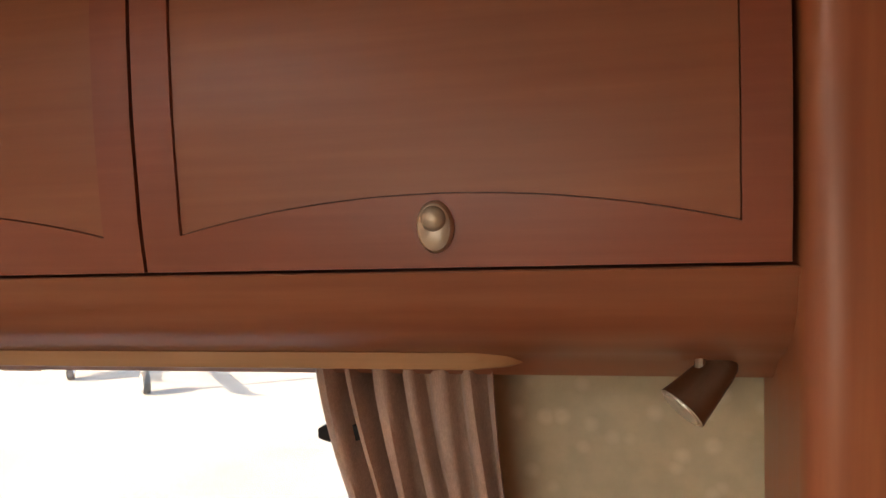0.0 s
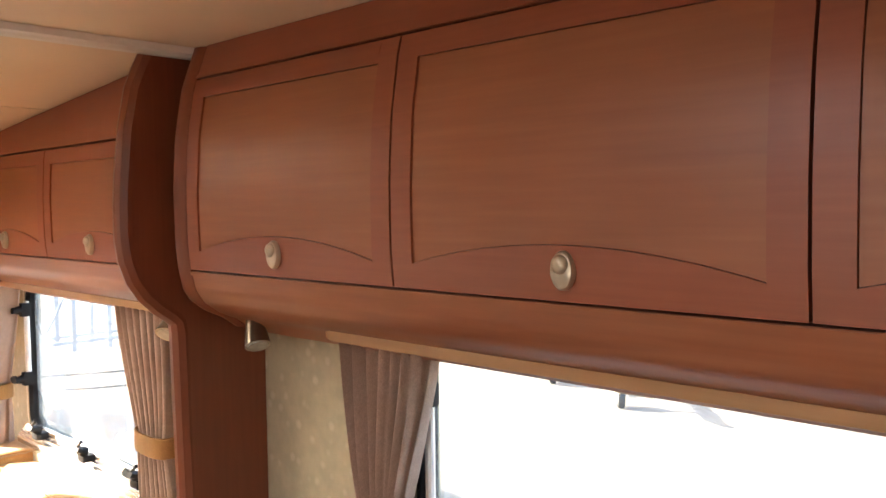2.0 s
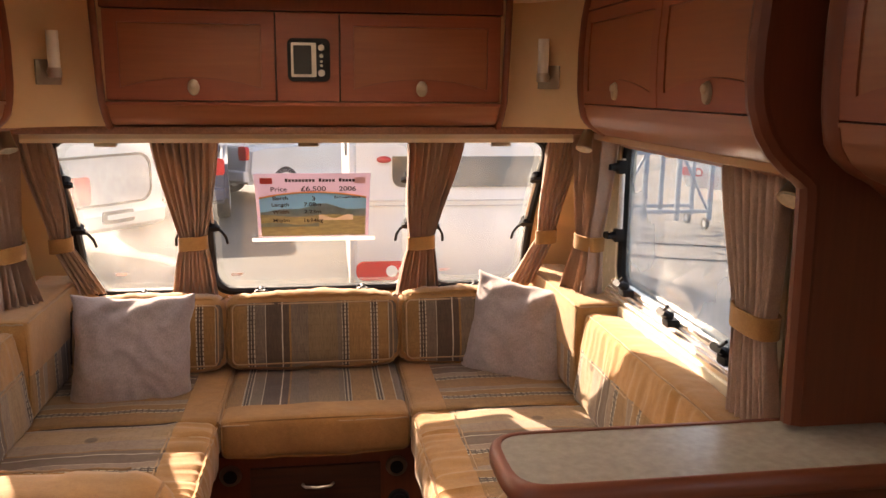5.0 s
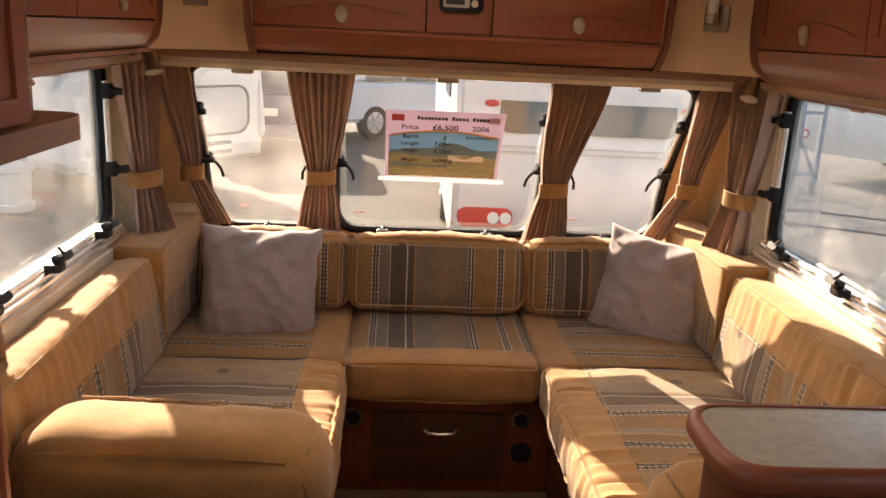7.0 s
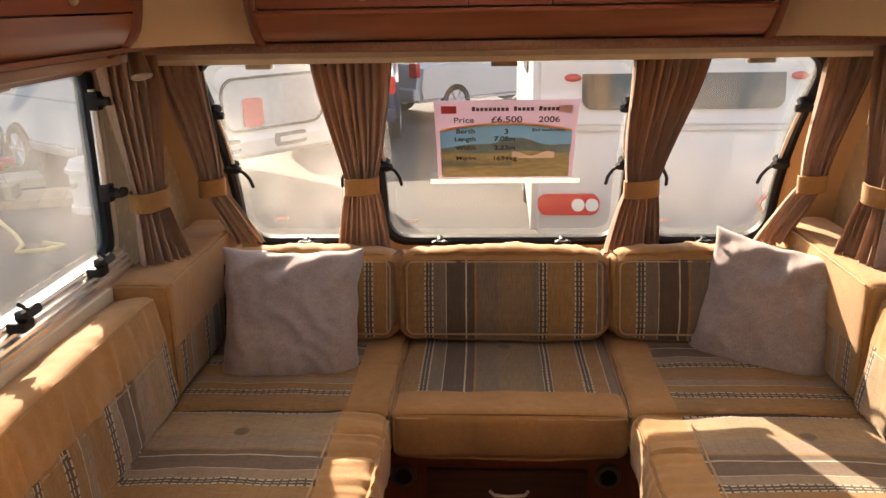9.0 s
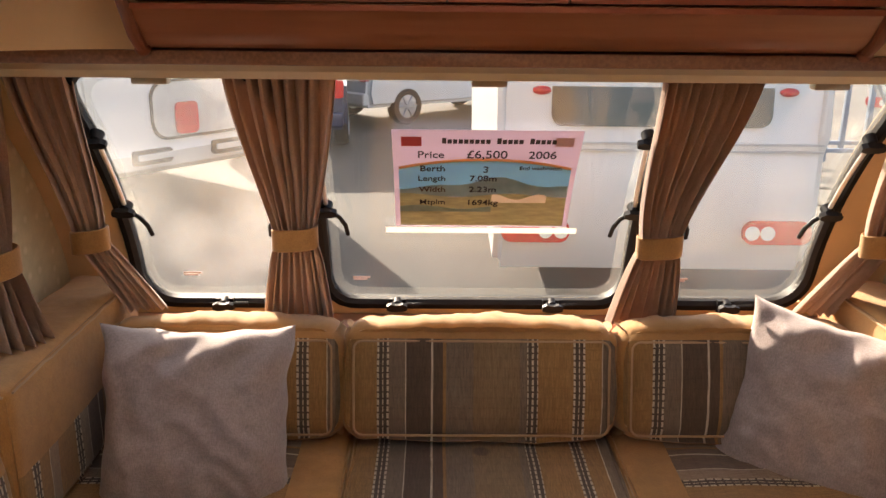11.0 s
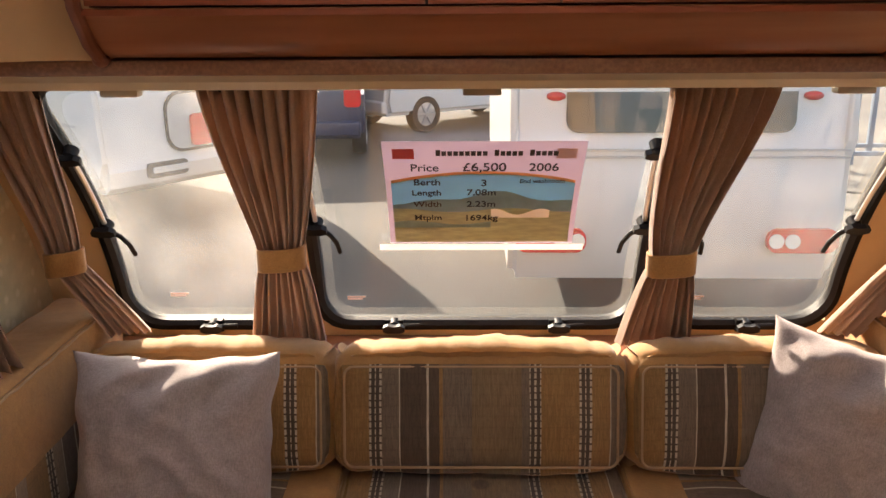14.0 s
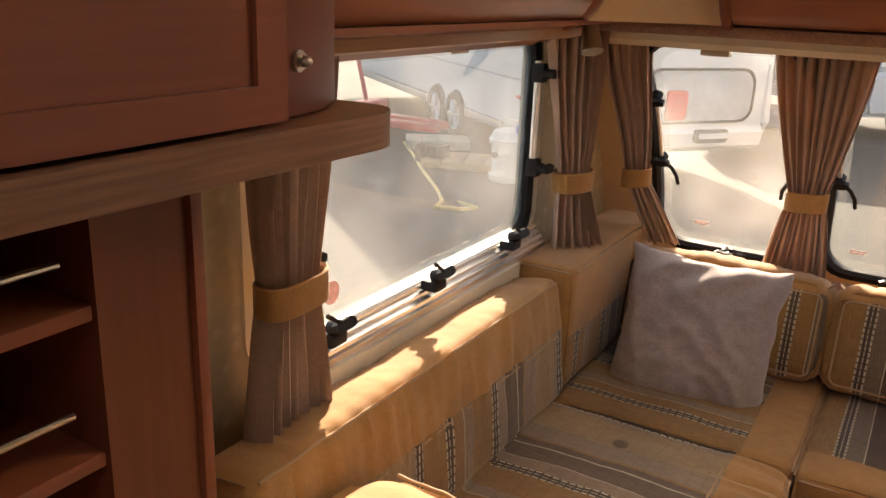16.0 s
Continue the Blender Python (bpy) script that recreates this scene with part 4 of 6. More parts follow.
def wall_lamp(s):
    """An upright glass tube on a square metal plate."""
    n = Vector((-s * 0.64, -0.77, 0)).normalized()
    o = Vector((s * 0.748, 0.706, 1.53))
    t = thing("wall_lamp", "unlit tubular white glass wall lamp on a square plate", "wall lamp", at=o)
    m = n.to_track_quat('Z', 'Y').to_matrix().to_4x4()
    bm = boxed(-0.036, 0.036, -0.036, 0.036, 0.0, 0.010, 0.003)
    part("plate", moved(bm, m), BRONZE, t, "bronze square plate")
    bm = bmesh.new()
    c = n * 0.05
    cylinder(bm, n * 0.008, c, 0.007)
    cylinder(bm, c + Vector((0, 0, -0.015)), c + Vector((0, 0, 0.012)), 0.019, n=18)
    part("arm", bm, STEEL, t, "nickel arm and cup")
    bm = bmesh.new()
    cylinder(bm, c + Vector((0, 0, 0.0125)), c + Vector((0, 0, 0.115)), 0.0165, n=20)
    part("shade", bm, WHITE_P, t, "frosted white glass tube")


for s in (-1, 1):
    corner_panel(s)
    wall_lamp(s)


LENS = plain("pale_lamp_glass", (0.55, 0.52, 0.44), 0.18, 0.35, 0.15, 80)


def spot_lamp(o, aim, drop=0.03):
    t = thing("spot_lamp", "small unlit metal swivel spot lamp under the locker", "spot lamp", "reading spots", at=o)
    bm = bmesh.new()
    cylinder(bm, (0, 0, drop), (0, 0, -0.012), 0.006, n=10)
    cylinder(bm, (0, 0, drop + 0.008), (0, 0, drop), 0.02, n=18)
    part("stem", bm, BRONZE, t)
    d = Vector(aim).normalized()
    c = Vector((0, 0, -0.03))
    bm = bmesh.new()
    cylinder(bm, c - d * 0.030, c + d * 0.028, 0.017, 0.026, n=20)
    ellipsoid(bm, c - d * 0.030, (0.017, 0.017, 0.017), 14)
    part("head", bm, BRONZE, t, "dull metal head")
    bm = bmesh.new()
    cylinder(bm, c + d * 0.0275, c + d * 0.030, 0.022, 0.021, n=18)
    part("lens", bm, LENS, t, "pale glass lens")


spot_lamp((0.925, -0.752, 1.352), (-0.2, -0.5, -0.8))
spot_lamp((0.862, 0.665, 1.362), (-0.3, -0.35, -0.8))
spot_lamp((-0.862, 0.665, 1.362), (0.25, -0.3, -0.85))
spot_lamp((0.88, -0.50, 1.352), (-0.5, -0.3, -0.6))
spot_lamp((0.925, -2.393, 1.345), (-0.35, 0.65, -0.62), 0.036)


def radio():
    t = thing("radio", "black car radio with a grey screen", "radio", at=(0.0, 0.692, 1.573))
    bm = bmesh.new()
    prism(bm, rounded(-0.063, 0.063, -0.063, 0.063, 0.018), lambda u, v, d: (u, d, v), -0.012, 0.003)
    part("bezel", bm, BLACK, t)
    bm = bmesh.new()
    prism(bm, rounded(-0.052, 0.022, -0.05, 0.05, 0.004), lambda u, v, d: (u, d, v), -0.017, -0.0121)
    part("screen_frame", bm, STEEL, t, "silver screen surround")
    bm = bmesh.new()
    prism(bm, rounded(-0.045, 0.008, -0.042, 0.042, 0.003), lambda u, v, d: (u, d, v), -0.0195, -0.0171)
    part("screen", bm, plain("dark_grey_screen", (0.05, 0.05, 0.045), 0.2), t, "dark grey screen")
    for v, r in ((0.036, 0.010), (0.012, 0.006), (-0.004, 0.004), (-0.016, 0.004), (-0.038, 0.011)):
        bm = bmesh.new()
        cylinder(bm, (0.037, -0.011, v), (0.037, -0.022, v), r, r * 0.85, n=14)
        part("button", bm, STEEL, t, "silver round button")


radio()


# ---------- divider between the lockers, and the side chest ----------
def divider():
    t = thing("divider", "dark cherry divider board that bulges between the lockers", "partition", at=(0.95, -0.58, 0.905))
    out = [(1.875, 0.81), (1.84, 0.793), (1.80, 0.776), (1.72, 0.760), (1.63, 0.751), (1.57, 0.747), (1.51, 0.747), (1.47, 0.752), (1.43, 0.766), (1.40, 0.786), (1.375, 0.812),
           (1.355, 0.840), (1.338, 0.855), (1.31, 0.858), (1.10, 0.862), (0.905, 0.866)]
    pts = [(x, z) for z, x in out] + [(1.047, 0.905), (1.047, 1.886), (0.83, 1.886)]
    bm = bmesh.new()
    prism(bm, pts, lambda u, v, d: (u - 0.95, d, v - 0.905), -0.02, 0.025)
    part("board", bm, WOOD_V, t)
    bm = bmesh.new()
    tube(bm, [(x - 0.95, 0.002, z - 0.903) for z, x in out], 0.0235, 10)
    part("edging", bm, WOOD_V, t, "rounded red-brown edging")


divider()


def chest():
    t = thing("side_chest", "narrow cherry chest with a rounded grey-green worktop", "chest", at=(0.66, -0.65, 0))
    def out(g):
        pts = [(1.046 - 0.66, -0.757 + g + 0.65)]
        cx, cy, rx, ry = 0.40, -0.642, 0.10 - g, 0.115 - g
        for i in range(17):
            tt = radians(-90 - 180 * i / 16)
            c, s = math.cos(tt), math.sin(tt)
            p = 0.55
            pts.append((cx + rx * math.copysign(abs(c) ** p, c) - 0.66, cy + ry * math.copysign(abs(s) ** p, s) + 0.65))
        pts.append((1.046 - 0.66, -0.527 - g + 0.65))
        return pts
    up = lambda u, v, d: (u, v, d)
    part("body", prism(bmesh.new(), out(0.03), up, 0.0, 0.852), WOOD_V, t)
    bm = bmesh.new()
    n = len(out(0))
    rows = [[bm.verts.new((u, v, z)) for u, v in out(g)] for g, z in ((0.03, 0.852), (0.008, 0.857), (0.0, 0.868), (0.0, 0.882), (0.004, 0.893), (0.012, 0.898), (0.018, 0.897), (0.018, 0.87))]
    for a, b in zip(rows, rows[1:]):
        for i in range(n):
            bm.faces.new((a[i], a[(i + 1) % n], b[(i + 1) % n], b[i]))
    part("edging", bm, WOOD, t, "rounded cherry lip", angle=60)
    part("worktop", prism(bmesh.new(), out(0.0185), up, 0.8525, 0.8945), TOP, t, "grey-green laminate worktop")
    bm2 = bmesh.new()
    cylinder(bm2, (-0.28, -0.09, 0.80), (-0.28, -0.125, 0.80), 0.012, n=16)
    part("knob", bm2, STEEL, t, "nickel knob")


chest()


# ---------- tall cabinet on the far side ----------
def tall_cabinet():
    t = thing("tall_cabinet", "tall cherry cabinet with open shelves below a locker", "cabinet", at=(-0.88, -0.8, 0))
    back = Matrix.Translation((0.88, 0.8, 0))
    up = lambda u, v, d: (u, v, d)
    bm = prism(bmesh.new(), [(-1.046, -0.348), (-0.775, -0.348), (-0.735, -0.42), (-0.722, -0.50), (-0.718, -1.30), (-1.046, -1.30)], up, 1.302, 1.87)
    part("locker_box", moved(bm, back), WOOD_V, t)
    fn = lambda u, z, off: (-0.7175 + off, u, z)
    p = slab(bmesh.new(), fn, -1.20, -0.552, lambda u: 1.340, lambda u: 1.80, 0.012, 0.0115, 4, 4)
    dd = part("door", moved(p, back), WOOD, t)
    for nm, a, b, lo, hi in (("stile", -1.25, -1.20, 1.305, 1.85), ("stile", -0.552, -0.513, 1.305, 1.85), ("rail", -1.20, -0.552, 1.305, 1.340), ("rail", -1.20, -0.552, 1.80, 1.85)):
        part(nm, moved(slab(bmesh.new(), fn, a, b, lambda u: lo, lambda u: hi, 0.018, 0.0175, 2, 2), back), WOOD, dd)
    k = bmesh.new()
    o = Vector((-0.727, -0.468, 1.356))
    nv = Vector((1, 0.15, 0)).normalized()
    cylinder(k, o - nv * 0.002, o + nv * 0.004, 0.011, n=20)
    cylinder(k, o + nv * 0.003, o + nv * 0.008, 0.006, 0.008, n=16)
    ellipsoid(k, o + nv * 0.009, (0.008, 0.008, 0.006), 14)
    part("lock_knob", moved(k, back), STEEL, t, "round nickel push lock")
    # shelf with a rounded nose
    pts = [(-1.046, -0.33), (-0.74, -0.33)]
    for i in range(9):
        tt = radians(90 - 90 * i / 8)
        pts.append((-0.735 + 0.055 * math.cos(tt), -0.395 + 0.065 * math.sin(tt)))
    pts += [(-0.685, -0.60), (-0.688, -1.30), (-1.046, -1.30)]
    part("shelf", moved(prism(bmesh.new(), pts, up, 1.262, 1.3), back), WOOD_SHELF, t, "brown laminate shelf with rounded nose")
    # open shelves below
    for y0, y1 in ((-0.70, -0.60), (-1.30, -1.22)):
        part("upright", moved(boxed(-1.046, -0.75, y0, y1, 0.66, 1.2615), back), WOOD_V, t)
    part("edging", moved(boxed(-0.775, -0.742, -0.5995, -0.585, 0.66, 1.2615, 0.004), back), WOOD, t, "red-brown edging strip")
    # dark back stands in for the shade within the open shelves
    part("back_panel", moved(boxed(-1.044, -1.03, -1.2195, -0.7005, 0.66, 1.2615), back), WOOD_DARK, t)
    for z in (0.80, 1.01, 1.15):
        part("shelf", moved(boxed(-1.029, -0.755, -1.2195, -0.7005, z, z + 0.015, 0.003), back), WOOD, t)
        r = bmesh.new()
        tube(r, [(-0.775, -1.2, z + 0.05), (-0.775, -0.715, z + 0.05)], 0.0035, 8)
        for y in (-1.1, -0.95, -0.80):
            cylinder(r, (-0.775, y, z + 0.015), (-0.775, y, z + 0.05), 0.003, n=8)
        part("rail", moved(r, back), STEEL, t, "thin nickel gallery rail")


tall_cabinet()


def low_cabinet():
    t = thing("low_cabinet", "low cherry cabinet with a pale grey top", "cabinet", at=(-0.78, -0.88, 0))
    part("body", boxed(-0.266, 0.225, -0.42, 0.415, 0, 0.62, 0.004), WOOD_V, t)
    part("worktop", boxed(-0.266, 0.235, -0.42, 0.42, 0.6205, 0.655, 0.008), TOP, t, "pale grey laminate top")


low_cabinet()


# ---------- seating ----------
def loop_piping(pts, name, parent, r=0.0028):
    part(name, tube(bmesh.new(), pts, r, 6), PIPING, parent)


def seat_box(name, label, x0, x1, y0, y1, front, boards=True):
    """Cherry bench box under the cushions."""
    t = thing(name, label, "bench", "seat boxes", at=((x0 + x1) / 2, (y0 + y1) / 2, 0))
    c = t.location
    part("carcass", boxed(x0 - c.x, x1 - c.x, y0 - c.y, y1 - c.y, 0, 0.325, 0.004), WOOD_V, t)
    return t


seat_box("bench_box", "cherry bench box under the long side seat", -1.04, -0.36, -0.42, 1.36, 'x')
seat_box("bench_box", "cherry bench box under the long side seat", 0.36, 1.04, -0.50, 1.36, 'x')


def drawer_box():
    t = thing("drawer_box", "dark cherry drawer unit under the middle seat", "drawer unit", at=(0, 1.0, 0))
    part("carcass", boxed(-0.355, 0.355, -0.33, 0.35, 0.0, 0.325, 0.003), WOOD_V, t)
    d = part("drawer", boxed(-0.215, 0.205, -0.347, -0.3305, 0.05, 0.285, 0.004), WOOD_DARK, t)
    bm = tube(bmesh.new(), [(-0.05, -0.3475, 0.225), (-0.04, -0.362, 0.222), (0, -0.366, 0.220), (0.04, -0.362, 0.222), (0.05, -0.3475, 0.225)], 0.005, 8)
    part("handle", bm, STEEL, d, "nickel bow handle")
    for x, z, m in ((-0.278, 0.262, CREAM), (0.258, 0.265, CREAM), (0.266, 0.146, BLACK)):
        v = part("air_vent", cylinder(bmesh.new(), (x, -0.331, z), (x, -0.342, z), 0.036, 0.033, n=24), BRONZE if m is CREAM else BLACK, t, "round heater vent")
        part("core", cylinder(bmesh.new(), (x, -0.3425, z), (x, -0.345, z), 0.022, n=20), BLACK, v, "black vent core")


drawer_box()


def cushion(name, label, c, size, r, pick, m=None, seed=0.0, puff=0.012, wrinkle=0.004, group="seat cushions", category="cushion", pipes=(), gather=None):
    t = thing(name, label, category, group, at=c)
    if m is not None:
        t.matrix_basis = Matrix.Translation(c) @ m
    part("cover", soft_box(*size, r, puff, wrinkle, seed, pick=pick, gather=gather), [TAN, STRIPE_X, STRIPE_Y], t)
    for pts in pipes:
        loop_piping(pts, "piping", t)
    return t


def line(a, b, n=14, sag=0.0015, seed=0):
    rnd = random.Random(seed)
    a, b = Vector(a), Vector(b)
    return [a.lerp(b, i / n) + Vector((rnd.uniform(-sag, sag), rnd.uniform(-sag, sag), rnd.uniform(-sag, sag))) for i in range(n + 1)]


# middle seat: striped top with a tan front border
cushion("seat_cushion", "middle seat cushion in striped weave with tan border", (0.0, 0.905, 0.40), (0.60, 0.57, 0.135), 0.026,
        lambda p, n: 1 if n.z > 0.5 and p.y > -0.175 else 0, seed=1, puff=0.008,
        pipes=(line((-0.29, -0.284, 0.052), (0.29, -0.284, 0.052), 20), line((-0.302, -0.27, 0.052), (-0.302, 0.27, 0.052)), line((0.302, -0.27, 0.052), (0.302, 0.27, 0.052))))
for s in (-1, 1):
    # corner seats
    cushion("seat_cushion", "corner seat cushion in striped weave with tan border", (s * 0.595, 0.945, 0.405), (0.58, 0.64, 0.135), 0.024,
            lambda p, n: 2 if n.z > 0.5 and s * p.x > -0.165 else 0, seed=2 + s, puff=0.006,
            pipes=(line((-s * 0.287, -0.31, 0.054), (-s * 0.287, 0.30, 0.054)), line((-0.27, -0.322, 0.054), (0.27, -0.322, 0.054))))
    # long side seats with the gathered tan border along the aisle
    y0 = -0.40 if s < 0 else -0.50
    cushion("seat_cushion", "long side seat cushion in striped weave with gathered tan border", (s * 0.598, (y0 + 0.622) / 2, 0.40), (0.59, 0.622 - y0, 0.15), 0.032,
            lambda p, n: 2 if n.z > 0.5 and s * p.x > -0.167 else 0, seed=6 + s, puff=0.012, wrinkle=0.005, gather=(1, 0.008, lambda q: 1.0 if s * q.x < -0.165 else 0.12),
            pipes=(line((-s * 0.293, (y0 - 0.60) / 2 + 0.02, 0.06), (-s * 0.293, (0.60 - y0) / 2 - 0.02, 0.06), 30), line((-s * 0.167, (y0 - 0.60) / 2 + 0.06, 0.0815), (-s * 0.167, (0.60 - y0) / 2 - 0.06, 0.0815), 30, 0.001)))

# front backrests, leaning back
lean = Euler((radians(-13), 0, 0)).to_matrix().to_4x4()


def back_pick(p, n):
    return 1 if n.y < -0.5 and p.z < 0.10 else 0


def edge_loop(hx, hz0, hz1, y, r=0.02, k=4):
    return [(u, y, v) for u, v in dense(rounded(-hx, hx, hz0, hz1, r, k), 0.03)] + [(hx, y, hz1 - r)]


for x0, x1, seed in ((-0.318, 0.305, 11), (-0.86, -0.322, 12), (0.31, 0.86, 13)):
    w = x1 - x0 - 0.006
    cushion("back_cushion", "plump backrest cushion in striped weave with tan top", ((x0 + x1) / 2, 1.14, 0.605), (w, 0.165, 0.265), 0.045, back_pick, lean, seed, 0.018, 0.006,
            "backrest cushions", gather=(0, 0.0042, lambda q: 1.0 if q.z > 0.09 else 0.2), pipes=(edge_loop(w / 2 - 0.020, -0.115, 0.10, -0.086),))

for s in (-1, 1):
    # long side backrests
    y0 = -0.40 if s < 0 else -0.50
    m = Euler((0, radians(s * 7), 0)).to_matrix().to_4x4()
    cy, ly = (y0 + 0.655) / 2, 0.655 - y0
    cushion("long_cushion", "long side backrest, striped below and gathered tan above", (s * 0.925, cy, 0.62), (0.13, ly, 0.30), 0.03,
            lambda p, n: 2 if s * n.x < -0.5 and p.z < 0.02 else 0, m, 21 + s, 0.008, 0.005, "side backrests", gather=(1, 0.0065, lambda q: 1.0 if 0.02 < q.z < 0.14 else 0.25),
            pipes=(line((-s * 0.058, -ly / 2 + 0.02, 0.142), (-s * 0.058, ly / 2 - 0.02, 0.142), 36), line((-s * 0.0695, -ly / 2 + 0.05, 0.02), (-s * 0.0695, ly / 2 - 0.05, 0.02), 36, 0.001)))
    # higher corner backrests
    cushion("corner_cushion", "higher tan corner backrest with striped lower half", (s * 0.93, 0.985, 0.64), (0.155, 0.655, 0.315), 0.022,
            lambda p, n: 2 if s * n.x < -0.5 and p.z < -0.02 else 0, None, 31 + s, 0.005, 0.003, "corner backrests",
            pipes=(line((-s * 0.078, -0.31, 0.15), (-s * 0.078, 0.31, 0.15), 24), line((-0.07, -0.328, 0.15), (0.07, -0.328, 0.15))))

# wooden shelf behind the front backrests
t = thing("window_ledge", "red-brown wooden ledge behind the backrests", "ledge", kind="structure", at=(0, 1.31, 0.66))
part("board", boxed(-0.98, 0.98, -0.07, 0.07, -0.012, 0.012, 0.003), WOOD_LIGHT, t)


def bolster(c, size, seed, rz, label):
    t = thing("bolster_cushion", label, "cushion", at=c)
    t.matrix_basis = Matrix.Translation(c) @ Euler((0, 0, radians(rz))).to_matrix().to_4x4()
    part("cover", soft_box(*size, 0.075, 0.016, 0.007, seed), TAN, t)
    loop_piping(line((-size[0] / 2 + 0.07, size[1] / 2 - 0.03, size[2] / 2 + 0.002), (size[0] / 2 - 0.09, size[1] / 2 - 0.03, size[2] / 2 + 0.002), 24, 0.002), "piping", t)
    loop_piping(line((-size[0] / 2 + 0.04, -size[1] / 2 - 0.008, -0.02), (size[0] / 2 - 0.05, -size[1] / 2 - 0.008, -0.02), 24, 0.002), "piping", t)


bolster((-0.575, -0.285, 0.595), (0.57, 0.24, 0.235), 41, -3, "long plump tan bolster across the seat's end")
bolster((0.60, -0.40, 0.585), (0.52, 0.20, 0.22), 42, 2, "plump tan bolster behind the side chest")


def scatter_pillow(name, c, m, size, seed, label):
    """A square pillow with pinched corners and soft creases."""
    t = thing(name, label, "pillow", "scatter pillows", at=c)
    t.matrix_basis = Matrix.Translation(c) @ m
    bm = bmesh.new()
    n = 56
    g = []
    for side in (1, -1):
        rows = []
        for i in range(n + 1):
            row = []
            for j in range(n + 1):
                a, b = 2 * i / n - 1, 2 * j / n - 1
                pinch_a, pinch_b = 1 - 0.085 * (1 - b * b) * abs(a) ** 3, 1 - 0.085 * (1 - a * a) * abs(b) ** 3
                th = 0.078 * ((1 - a ** 4) * (1 - b ** 4)) ** 0.55
                u, v = a * size / 2 * pinch_a, b * size / 2 * pinch_b
                u, v = u + 0.007 * noise.noise(Vector((v * 16, seed, 1.0))) * a * a, v + 0.007 * noise.noise(Vector((u * 16, seed, 2.0))) * b * b
                w = noise.noise(Vector((u * 8 + seed, v * 8, side * 3))) * 0.016 + (0.28 - abs(noise.noise(Vector((u * 13 + v * 5, v * 11 + seed, side))))) * 0.026 + noise.noise(Vector((u * 34, v * 34, seed))) * 0.006
                fold = 0.032 * math.sin(9 * (a - b) + 3 * noise.noise(Vector((u * 5, v * 5, seed)))) * max(0, b) ** 2 * (1 - a * a)
                d = th + (w + fold) * (1 - a ** 6) * (1 - b ** 6)
                row.append((u, side * d, v))
            rows.append(row)
        g.append(rows)
    vs = []
    for si, rows in enumerate(g):
        vs.append([[bm.verts.new(p) for p in row] for row in rows])
    for vv in vs:
        for i in range(n):
            for j in range(n):
                bm.faces.new((vv[i][j], vv[i + 1][j], vv[i + 1][j + 1], vv[i][j + 1]))
    bmesh.ops.remove_doubles(bm, verts=bm.verts, dist=0.0008)
    part("cover", bm, PILLOW, t, angle=80)


scatter_pillow("scatter_pillow", (-0.612, 0.925, 0.604), Euler((radians(-18), radians(2), radians(4))).to_matrix().to_4x4(), 0.405, 51, "grey linen scatter pillow standing against the backrest")
scatter_pillow("scatter_pillow", (0.742, 0.985, 0.598), Euler((radians(-14), radians(7), radians(-32))).to_matrix().to_4x4(), 0.41, 57, "grey linen scatter pillow tilted into the sofa corner")


